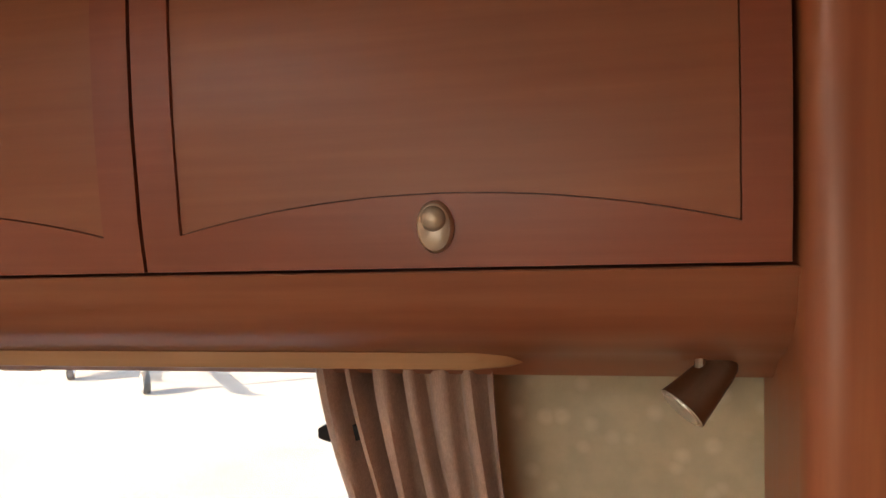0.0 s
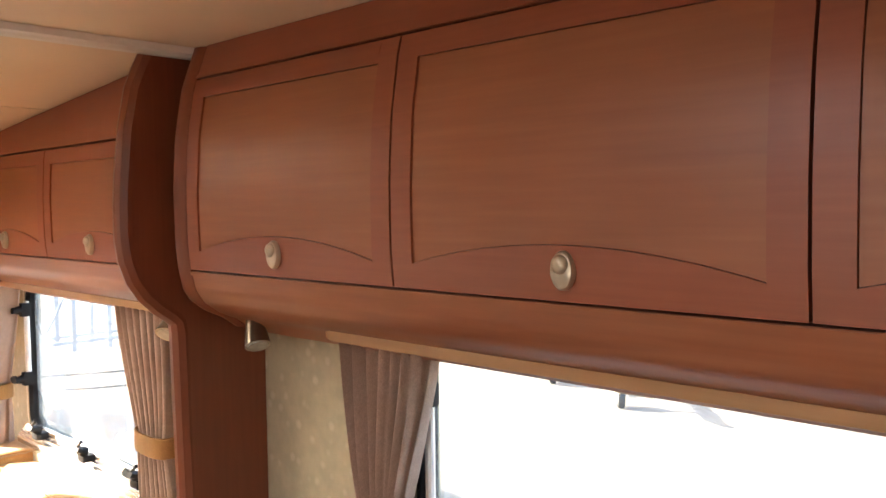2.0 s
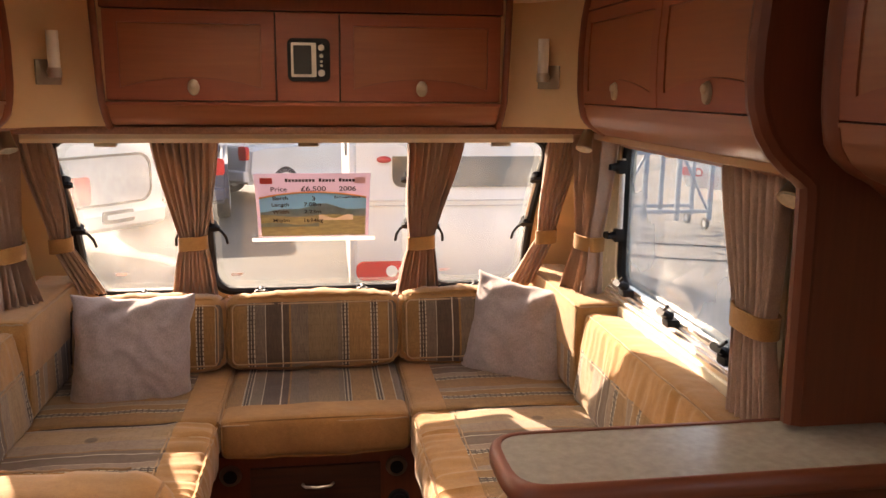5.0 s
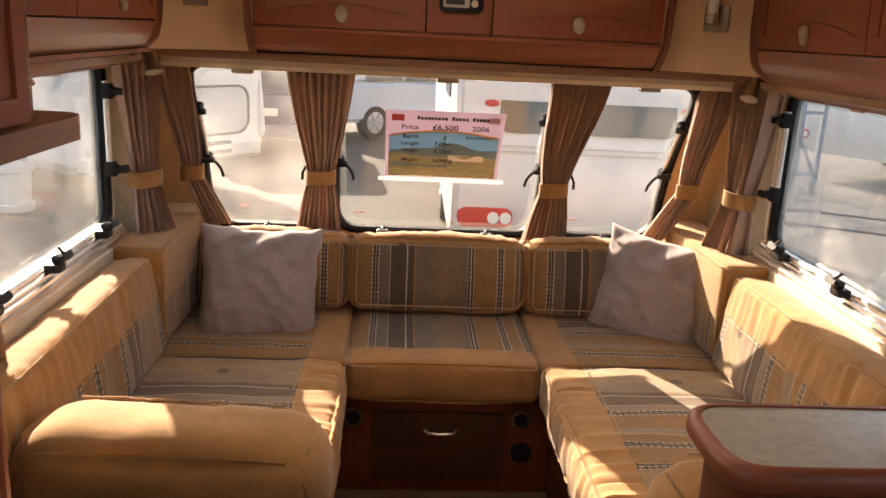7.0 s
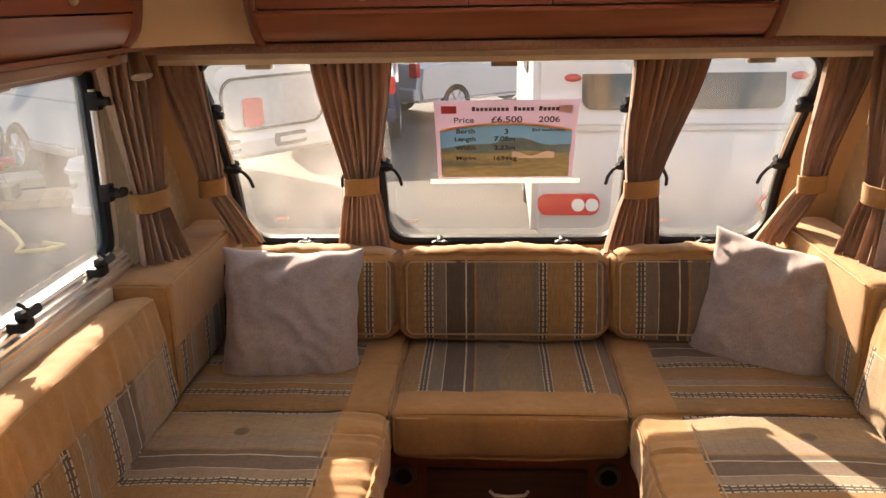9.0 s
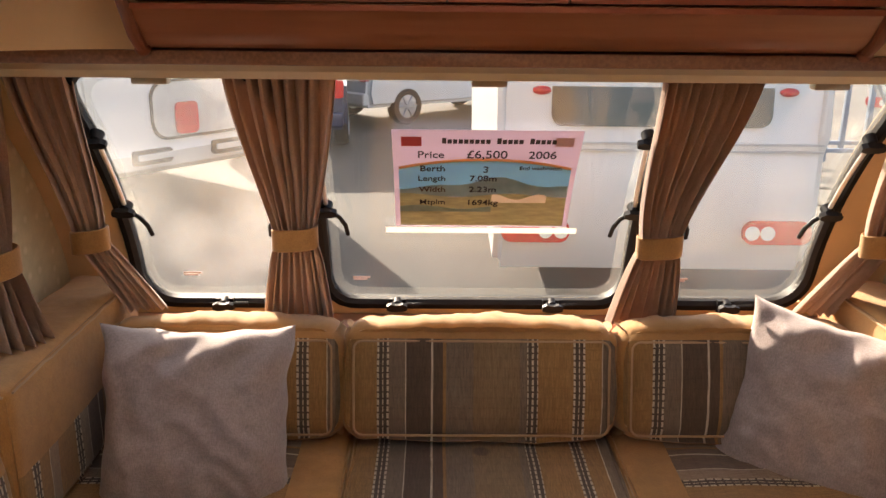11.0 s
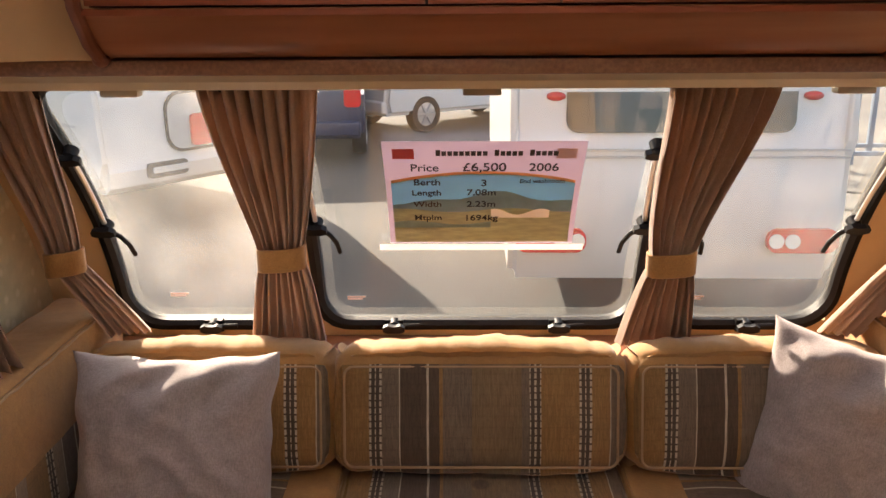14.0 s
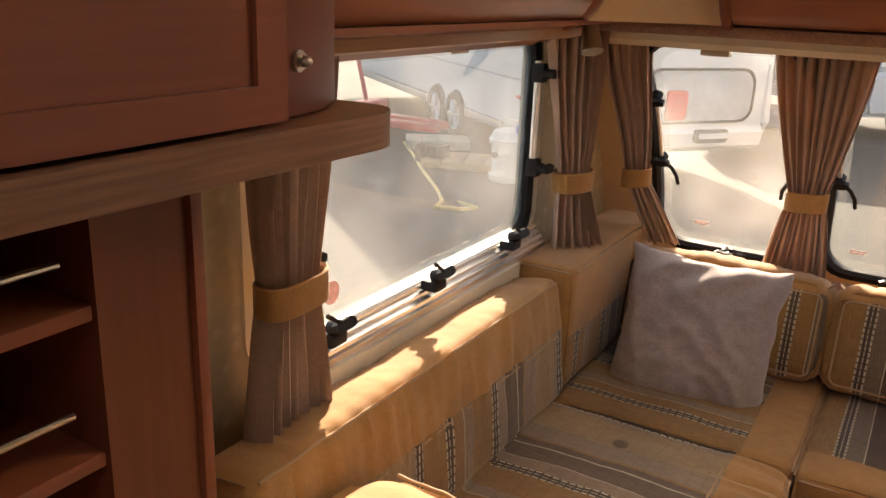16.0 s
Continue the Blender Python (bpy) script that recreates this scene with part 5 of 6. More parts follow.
# ---------- curtains ----------
def curtain(label, top, tie, bottom, across, w, pleats, depth=0.030, tie_z=None, seed=0):
    """A pleated curtain drawn in by a tie-back. across: the direction of its width; w: widths at top, tie and bottom."""
    t = thing("curtain", label, "curtain", "curtains", at=top)
    o = Vector(top)
    ax = Vector(across).normalized()
    nrm = ax.cross(Vector((0, 0, 1))).normalized()
    rnd = random.Random(seed)
    ph = [rnd.uniform(-0.5, 0.5) for _ in range(pleats + 2)]
    N, M = pleats * 10, 30
    P = [Vector(top), Vector(tie), Vector(bottom)]
    f_tie = (P[0].z - P[1].z) / (P[0].z - P[2].z)
    bm = bmesh.new()
    rows = []
    for i in range(M + 1):
        f = i / M
        if f < f_tie:
            k = f / f_tie
            e = k * k * (3 - 2 * k)
            c = P[0].lerp(P[1], e * 0.7 + k * 0.3)
            width = w[0] + (w[1] - w[0]) * (k ** 1.5)
            dp = depth * (0.78 - 0.20 * k)
        else:
            k = (f - f_tie) / (1 - f_tie)
            c = P[1].lerp(P[2], k)
            width = w[1] + (w[2] - w[1]) * (k ** 0.7)
            dp = depth * (0.58 + 0.27 * k)
        c = Vector((c.x, c.y, P[0].z + (P[2].z - P[0].z) * f))
        front, rear = [], []
        for j in range(N + 1):
            s = j / N
            q = s * pleats * 2 * math.pi + ph[int(s * pleats)] * 0.7 + 0.5 * math.sin(3 * f + j * 0.03 + seed)
            d = dp * 0.62 * (math.sin(q) + 0.3 * math.sin(2 * q + 1.0 + seed)) * (0.85 + 0.35 * math.sin(5 * s + seed))
            u = (s - 0.5) * width + 0.002 * math.sin(q * 0.5 + f * 6)
            p = c + ax * u + nrm * d
            front.append(bm.verts.new(p - o))
            rear.append(bm.verts.new(p - o - nrm * 0.006))
        rows.append(front + rear[::-1])
    K = len(rows[0])
    for a, b in zip(rows, rows[1:]):
        for j in range(K):
            bm.faces.new((a[j], a[(j + 1) % K], b[(j + 1) % K], b[j]))
    part("cloth", bm, CURTAIN, t, angle=70)
    bm = bmesh.new()
    n = 28
    rr = []
    for h, g in ((-0.026, 0.0), (-0.024, 0.003), (0.024, 0.003), (0.026, 0.0), (0.022, -0.004), (-0.022, -0.004)):
        ring = []
        for i in range(n):
            a = 2 * math.pi * i / n
            ca, sa = math.cos(a), math.sin(a)
            ring.append(bm.verts.new(P[1] - o + ax * (w[1] / 2 + 0.007 + g) * math.copysign(abs(ca) ** 0.7, ca) + nrm * (depth * 0.60 + 0.005 + g) * math.copysign(abs(sa) ** 0.8, sa) + Vector((0, 0, h + 0.004 * ca))))
        rr.append(ring)
    for a, b in zip(rr, rr[1:] + rr[:1]):
        for i in range(n):
            bm.faces.new((a[i], a[(i + 1) % n], b[(i + 1) % n], b[i]))
    part("tie_back", bm, TAN, t, "tan fabric tie-back band")
    return t


LAB = "taupe pleated curtain with tan tie-back"
curtain(LAB + " between the front windows", (-0.42, 0.985, 1.352), (-0.432, 1.17, 0.935), (-0.448, 1.265, 0.70), (1, 0, 0), (0.225, 0.085, 0.17), 9, 0.042, seed=1)
curtain(LAB + " between the front windows", (0.432, 0.985, 1.352), (0.40, 1.17, 0.922), (0.395, 1.265, 0.70), (1, 0, 0), (0.21, 0.085, 0.17), 9, 0.042, seed=2)
for s in (-1, 1):
    curtain(LAB + " in the front corner", (s * 0.895, 1.0, 1.345), (s * 0.862, 1.09, 0.95), (s * 0.80, 1.22, 0.74), (1, -0.25 * s, 0), (0.13, 0.06, 0.09), 5, 0.03, seed=3 + s)
    curtain(LAB + " at the side window's corner", (s * 0.945, 0.80, 1.345), (s * 0.945, 0.835, 0.975), (s * 0.93, 0.855, 0.80), (-s * 0.55, 1, 0), (0.17, 0.085, 0.16), 7, 0.06, seed=6 + s)
curtain("long " + LAB + " beside the side window", (0.965, -0.21, 1.345), (0.965, -0.245, 1.0), (0.965, -0.275, 0.775), (0.0, 1, 0), (0.25, 0.13, 0.165), 8, 0.05, seed=10)
curtain("long " + LAB + " beside the side window", (-0.965, -0.195, 1.345), (-0.965, -0.212, 0.985), (-0.965, -0.215, 0.755), (0.0, 1, 0), (0.18, 0.115, 0.185), 7, 0.05, seed=8)
curtain("long " + LAB + " beside the kitchen window", (0.965, -1.10, 1.345), (0.975, -1.068, 1.01), (0.975, -1.065, 0.80), (0, 1, 0), (0.205, 0.085, 0.15), 7, 0.05, seed=15)
curtain("long " + LAB + " beside the kitchen window", (0.965, -2.08, 1.345), (0.975, -2.12, 1.0), (0.975, -2.12, 0.86), (0, 1, 0), (0.20, 0.14, 0.17), 6, 0.05, seed=16)


# cherry wardrobe side next to the last locker
t = thing("wardrobe", "tall cherry wardrobe side at the end of the lockers", "wardrobe", at=(0.92, -2.75, 0))
part("carcass", boxed(-0.125, 0.126, -0.25, 0.284, 0, 1.884, 0.035, segs=5), WOOD_LIT, t)


# ---------- sales sheet on the centre window ----------
def sales_sheet():
    t = thing("sales_sheet", "pink and landscape printed price sheet stuck to the window", "sign", at=on_front(0, 0.925, 0.004))
    back = Matrix.Translation(-t.location)
    z_top, z_bot, half = 1.19, 0.925, 0.21
    def at(u, v, off):
        """u across, v from 0 at the foot to 1 at the head, on the glass."""
        return on_front(u + 0.0, z_bot + (z_top - z_bot) * v, off)
    def flat(name, u0, u1, v0, v1, off, mat, parent, label=""):
        bm = slab(bmesh.new(), at, u0, u1, v0 if callable(v0) else (lambda u: v0), v1 if callable(v1) else (lambda u: v1), off, 0.0006, 16, 6)
        return part(name, moved(bm, back), mat, parent, label)
    def ink_on_paper(name, color, through=0.45, **k):
        return thin(plain(name, color, 0.6, **k), through, color)
    pink = ink_on_paper("pink_paper", (0.62, 0.535, 0.62), 0.34, vary=0.02)
    blue = ink_on_paper("printed_sky_blue", (0.48, 0.86, 1.0), 0.65, vary=0.10, scale=14)
    hill = ink_on_paper("printed_hills", (0.40, 0.55, 0.55), 0.62, vary=0.25, scale=30)
    field = ink_on_paper("printed_fields", (0.62, 0.64, 0.42), 0.62, vary=0.45, scale=26, stretch=(1, 1, 5))
    orange = ink_on_paper("printed_orange", (0.90, 0.55, 0.28))
    sheet_p = flat("paper", -half, half, 0, 1, 0.004, pink, t, "pink paper sheet")
    arc = lambda u: 0.60 + 0.10 * (1 - (u / half) ** 2)
    flat("print", -half + 0.012, half - 0.012, lambda u: arc(u) - 0.01, lambda u: arc(u) + 0.025, 0.0045, orange, t, "orange printed arch")
    flat("print", -half + 0.012, half - 0.012, 0.40, lambda u: arc(u), 0.0049, blue, t, "blue printed sky")
    flat("print", -half + 0.012, half - 0.012, 0.33, lambda u: 0.42 + 0.10 * math.exp(-((u - 0.03) / 0.10) ** 2) + 0.02 * math.sin(u * 40), 0.0053, hill, t, "dark printed hills")
    flat("print", -half + 0.012, half - 0.012, 0.02, lambda u: 0.345 + 0.02 * math.sin(u * 25), 0.0057, field, t, "brown printed fields")
    flat("print", -0.19, -0.145, 0.845, 0.935, 0.0049, plain("printed_red", (0.55, 0.05, 0.08), 0.5), t, "red printed badge")
    ink = plain("black_ink", (0.02, 0.02, 0.025), 0.6)
    pale = plain("pale_ink", (0.95, 0.93, 0.88), 0.6)
    rnd = random.Random(3)
    u = -0.10
    for letters in (9, 5, 5):
        for k in range(letters):
            flat("printed_bar", u, u + 0.0095, 0.872, 0.925 if k == 0 else 0.912, 0.0049, ink, t, "black printed heading mark")
            u += 0.0122
        u += 0.012
    faded = plain("show_through_ink", (0.62, 0.44, 0.50), 0.6)
    flat("print", 0.150, 0.192, 0.845, 0.935, 0.0047, faded, t, "faded badge showing through the paper")
    flat("print", 0.02, 0.15, 0.27, lambda u: 0.33 + 0.03 * math.sin(u * 60), 0.0061, pale, t, "pale printed buildings among the fields")
    flat("print", -0.198, 0.02, 0.17, lambda u: 0.22 + 0.02 * math.sin(u * 30), 0.0061, hill, t, "dark printed hedge line")
    o, ux = Vector(at(0, 0.5, 0.0063)), Vector((1, 0, 0))
    up = (Vector(at(0, 0.51, 0.0063)) - o).normalized()
    nz = ux.cross(up)
    rot = Matrix((ux, up, nz)).transposed().to_4x4()

    def words(txt, u, v, size, mat):
        cu = bpy.data.curves.new("lettering", 'FONT')
        cu.body, cu.size, cu.extrude, cu.offset = txt, size, 0.0002, size * 0.012
        cu.materials.append(mat)
        ob = new("lettering", cu)
        ob.parent = t
        ob.matrix_basis = Matrix.Translation(Vector(at(u, v, 0.0066)) - t.location) @ rot
        ob["label"] = "printed lettering"
    for txt, u, v, size, mat in (("Price", -0.155, 0.735, 0.030, ink), ("\u00a36,500", -0.045, 0.735, 0.034, ink), ("2006", 0.095, 0.735, 0.032, ink), ("Berth", -0.15, 0.60, 0.026, ink),
                                 ("3", -0.005, 0.59, 0.028, ink), ("End washroom", 0.078, 0.62, 0.016, ink), ("Length", -0.155, 0.50, 0.024, ink), ("7.08m", -0.035, 0.50, 0.026, ink),
                                 ("Width", -0.152, 0.385, 0.024, plain("brown_ink", (0.10, 0.06, 0.03), 0.6)), ("2.23m", -0.035, 0.385, 0.026, ink), ("Mtplm", -0.152, 0.25, 0.024, ink), ("1694kg", -0.04, 0.245, 0.026, ink)):
        words(txt, u, v, size, mat)
    flat("holder", -0.235, 0.235, -0.06, 0.0, 0.008, ink_on_paper("white_paper", (0.86, 0.85, 0.82), vary=0.02), t, "white strip along the foot")


sales_sheet()


# round sticker on the far side window, small slots in the ceiling
t = thing("window_sticker", "round pale pink sticker on the side window", "sticker", at=(-1.045, -0.02, 0.905))
part("disc", cylinder(bmesh.new(), (0.002, 0, 0), (0.0032, 0, 0), 0.022, n=28), thin(plain("pink_sticker", (0.75, 0.50, 0.46), 0.5, vary=0.25, scale=120), 0.4, (0.7, 0.5, 0.45)), t)
t = thing("ceiling_vent", "two small dark slots in the ceiling by the roof light", "vent", at=(-0.14, 0.55, ceil_z(0.55)))
for x in (0.0, 0.045):
    part("slot", boxed(x, x + (0.03 if x == 0 else 0.02), -0.005, 0.005, -0.004, 0.002), BLACK, t)


# ---------- yard outside ----------
GROUND_Z = -0.52


def ground_material():
    m, n, l, b = base_material("worn_asphalt_yard", 0.9)
    big = noise_node(n, l, 0.55, (1, 1, 1), 9.0)
    fine = noise_node(n, l, 45.0, (1, 1, 1), 4.0)
    r = ramp(n, l, big.outputs[0], [(0.35, (0.030, 0.029, 0.027)), (0.55, (0.052, 0.048, 0.044)), (0.7, (0.085, 0.077, 0.068))])
    f = ramp(n, l, fine.outputs[0], [(0.3, (0.7, 0.7, 0.7)), (0.7, (1.1, 1.1, 1.1))])
    geo = n.new("ShaderNodeNewGeometry")
    sep = n.new("ShaderNodeSeparateXYZ")
    l.new(geo.outputs["Position"], sep.inputs[0])
    mk = n.new("ShaderNodeMapRange")
    mk.inputs["From Min"].default_value, mk.inputs["From Max"].default_value = 2.3, 3.6
    l.new(sep.outputs[0], mk.inputs[0])
    pale = ramp(n, l, big.outputs[0], [(0.35, (0.11, 0.102, 0.09)), (0.7, (0.19, 0.172, 0.146))])
    c = mixed(n, l, r.outputs[0], pale.outputs[0], mk.outputs[0], 'MIX')
    l.new(mixed(n, l, c, f.outputs[0], 1.0), b.inputs["Base Color"])
    add_bump(n, l, b, fine.outputs[0], 0.5, 0.01)
    return m


bm = bmesh.new()
for x0, x1, y0, y1 in ((-400, 400, -400, 400),):
    bm.faces.new([bm.verts.new(p) for p in ((x0, y0, GROUND_Z), (x1, y0, GROUND_Z), (x1, y1, GROUND_Z), (x0, y1, GROUND_Z))])
tagged(link("ground", bm, ground_material(), False), "grey worn asphalt and gravel sales yard", "ground", kind="structure")

PAINT = plain("white_vehicle_paint", (0.62, 0.61, 0.59), 0.3, vary=0.06, scale=2)
RED = plain("red_lamp_plastic", (0.58, 0.012, 0.015), 0.25)
RED_PAINT = plain("red_paint", (0.50, 0.03, 0.03), 0.4)
TYRE = plain("black_tyre", (0.02, 0.02, 0.02), 0.8)
DARK_GLASS = plain("dark_tinted_window", (0.03, 0.032, 0.035), 0.08)
GALV = plain("galvanised_steel", (0.45, 0.46, 0.47), 0.45, 0.9)
BLUE_DARK = plain("dark_blue_paint", (0.02, 0.03, 0.08), 0.3)


def wheel(parent, c, r, w, axis='x'):
    ax = Vector((1, 0, 0)) if axis == 'x' else Vector((0, 1, 0))
    c = Vector(c)
    bm = bmesh.new()
    rings = []
    n = 24
    a, b = (Vector((0, 1, 0)), Vector((0, 0, 1))) if axis == 'x' else (Vector((1, 0, 0)), Vector((0, 0, 1)))
    for rr, o in ((0.62, -0.5), (0.92, -0.5), (1.0, -0.3), (1.0, 0.3), (0.92, 0.5), (0.62, 0.5)):
        rings.append([bm.verts.new(c + ax * (o * w) + (a * math.cos(t) + b * math.sin(t)) * (rr * r)) for t in (2 * math.pi * i / n for i in range(n))])
    for p, q in zip(rings, rings[1:] + rings[:1]):
        for i in range(n):
            bm.faces.new((p[i], p[(i + 1) % n], q[(i + 1) % n], q[i]))
    k = part("wheel", bm, TYRE, parent, "black tyre")
    bm = bmesh.new()
    cylinder(bm, c - ax * (0.42 * w), c + ax * (0.42 * w), r * 0.64, n=24)
    for i in range(6):
        t = 2 * math.pi * i / 6
        d = (a * math.cos(t) + b * math.sin(t))
        for s in (-1, 1):
            cylinder(bm, c + ax * (s * 0.44 * w), c + ax * (s * 0.44 * w) + d * (r * 0.6), r * 0.10, r * 0.07, n=6)
    part("rim", bm, GALV, k, "grey metal rim")
    return k


def caravan(label, m, length=5.5, width=2.2, lights=True):
    """A touring caravan: its tail at the origin's y = 0 side, body along +y, x from 0 to width, resting on the ground."""
    t = thing("caravan", label, "caravan", "parked caravans")
    g = 0
    bm = bmesh.new()
    prof = [(0.10, 0.42), (0.0, 0.62), (-0.03, 0.80), (-0.02, 1.15), (0.02, 1.25), (0.02, 1.6), (0.10, 2.25), (0.30, 2.5), (length - 0.9, 2.55), (length - 0.25, 2.2), (length + 0.05, 1.2), (length - 0.15, 0.45)]
    prism(bm, prof, lambda u, v, d: (d, u, v), 0, width)
    bmesh.ops.bevel(bm, geom=[e for e in bm.edges if abs(e.verts[0].co.x - e.verts[1].co.x) < 0.01], offset=0.05, segments=3, affect='EDGES')
    part("body", bm, PAINT, t)
    w = part("rear_window", prism(bmesh.new(), rounded(0.31, width - 0.33, 1.30, 2.05, 0.07), lambda u, v, d: (u, 0.02 + (v - 1.25) * 0.11 + d, v), -0.03, 0.03), DARK_GLASS, t, "dark tinted window")
    for x0, s in ((0.04, 1), (width - 0.04, -1)):
        lamp = part("tail_lamp", prism(bmesh.new(), rounded(min(x0, x0 + s * 0.40), max(x0, x0 + s * 0.40), 0.62, 0.76, 0.06), lambda u, v, d: (u, d - 0.022, v), -0.03, 0.02), RED, t, "red tail lamp cluster")
        for k in (0.26, 0.35):
            part("reflector", cylinder(bmesh.new(), (x0 + s * k, -0.05, 0.69), (x0 + s * k, -0.062, 0.69), 0.042, n=20), WHITE_P, lamp, "round white reflector")
        part("marker_lamp", ellipsoid(bmesh.new(), (x0 + s * 0.21, 0.01, 1.50), (0.055, 0.03, 0.026), 14), RED, t, "small red oval marker lamp")
    for z in (1.16, 1.20):
        part("trim", boxed(0.03, width - 0.03, -0.035, -0.02, z, z + 0.012), GALV, t, "grey trim line")
    for x in (0.12, width - 0.12):
        wheel(t, (x, length * 0.52, 0.32), 0.32, 0.19)
    for x0, x1, z0, z1 in ((0.9, 1.8, 1.45, 2.0), (2.6, 3.8, 1.45, 2.0)):
        for d in (0.0, width):
            part("side_window", prism(bmesh.new(), rounded(x0, x1, z0, z1, 0.08), lambda u, v, k: (d + k, u, v), -0.012, 0.012), DARK_GLASS, t, "dark tinted window")
    bm = bmesh.new()
    tube(bm, [(width / 2 - 0.5, length - 0.3, 0.42), (width / 2, length + 1.1, 0.42)], 0.04, 8)
    tube(bm, [(width / 2 + 0.5, length - 0.3, 0.42), (width / 2, length + 1.1, 0.42)], 0.04, 8)
    cylinder(bm, (width / 2 + 0.08, length + 0.9, 0.10), (width / 2 + 0.08, length + 0.9, 0.75), 0.03)
    part("tow_frame", bm, GALV, t, "galvanised tow frame")
    wheel(t, (width / 2 + 0.08, length + 0.9, 0.10), 0.10, 0.06)
    t.matrix_basis = m
    return t


def car(label, m, paint):
    """An estate car along +y, its tail at y = 0."""
    t = thing("car", label, "car", "parked cars")
    bm = bmesh.new()
    W = 1.75
    lower = [(0.0, 0.32), (-0.06, 0.55), (0.0, 0.95), (0.25, 1.0), (3.0, 0.98), (4.1, 0.82), (4.25, 0.55), (4.2, 0.28)]
    prism(bm, lower, lambda u, v, d: (d, u, v), -W / 2, W / 2)
    bmesh.ops.bevel(bm, geom=[e for e in bm.edges if abs(e.verts[0].co.x - e.verts[1].co.x) < 0.01], offset=0.07, segments=3, affect='EDGES')
    part("body", bm, paint, t)
    bm = bmesh.new()
    prism(bm, [(0.03, 0.97), (0.22, 1.38), (0.5, 1.47), (1.9, 1.48), (2.3, 1.36), (3.0, 0.97)], lambda u, v, d: (d, u, v), -W / 2 + 0.12, W / 2 - 0.12)
    bmesh.ops.bevel(bm, geom=[e for e in bm.edges if abs(e.verts[0].co.x - e.verts[1].co.x) < 0.01], offset=0.09, segments=3, affect='EDGES')
    part("cabin", bm, paint, t)
    part("rear_window", prism(bmesh.new(), rounded(-0.55, 0.55, 1.04, 1.34, 0.08), lambda u, v, d: (u, 0.03 + (v - 0.97) * 0.46 + d, v), -0.02, 0.03), DARK_GLASS, t, "dark rear window")
    for s in (-1, 1):
        part("tail_lamp", prism(bmesh.new(), rounded(s * 0.72 - 0.11, s * 0.72 + 0.11, 0.74, 0.98, 0.05), lambda u, v, d: (u, d - 0.04, v), -0.015, 0.06), RED, t, "red tail lamp")
        for x0, x1 in ((0.6, 1.45), (1.52, 2.5)):
            part("side_window", prism(bmesh.new(), rounded(x0, x1, 1.03, 1.36, 0.06), lambda u, v, d: (s * (W / 2 - 0.118) + d, u, v), -0.01, 0.01), DARK_GLASS, t, "dark side window")
        for y in (0.75, 3.35):
            wheel(t, (s * (W / 2 - 0.09), y, 0.31), 0.31, 0.2)
    part("bumper", boxed(-0.82, 0.82, -0.11, 0.02, 0.36, 0.56, 0.05, 3), paint, t)
    part("number_plate", boxed(-0.26, 0.26, -0.085, -0.06, 0.66, 0.77, 0.004), WHITE_P, t, "pale number plate")
    t.matrix_basis = m
    return t


caravan("white touring caravan with red tail lamps parked close ahead", pose(0.24, 4.1, GROUND_Z, 0, 0, -1), width=1.9)
caravan("white touring caravan parked across the yard", pose(9.5, 4.0, GROUND_Z, 0, 0, -100))
caravan("white touring caravan parked beyond the blue steel rack", pose(6.0, 11.2, GROUND_Z, 0, 0, -62))
car("white hatchback with dark windows parked across the yard", pose(-1.7, 13.4, GROUND_Z, 0, 0, -50), PAINT)
car("dark blue car with red tail lamps parked in the yard", pose(-2.15, 10.4, GROUND_Z, 0, 0, 6), BLUE_DARK)
car("dark blue car parked far off in the yard", pose(-12.6, 13.6, GROUND_Z, 0, 0, 68), BLUE_DARK)


def gasket(bm, outer, inner, fn, a, b):
    """A flat ring between two outlines of the same count, from depth a to depth b."""
    n = len(outer)
    rows = [[bm.verts.new(fn(u, v, d)) for u, v in q] for q, d in ((outer, a), (outer, b), (inner, b), (inner, a))]
    for r in range(4):
        for i in range(n):
            bm.faces.new((rows[r][i], rows[r][(i + 1) % n], rows[(r + 1) % 4][(i + 1) % n], rows[(r + 1) % 4][i]))
    return bm


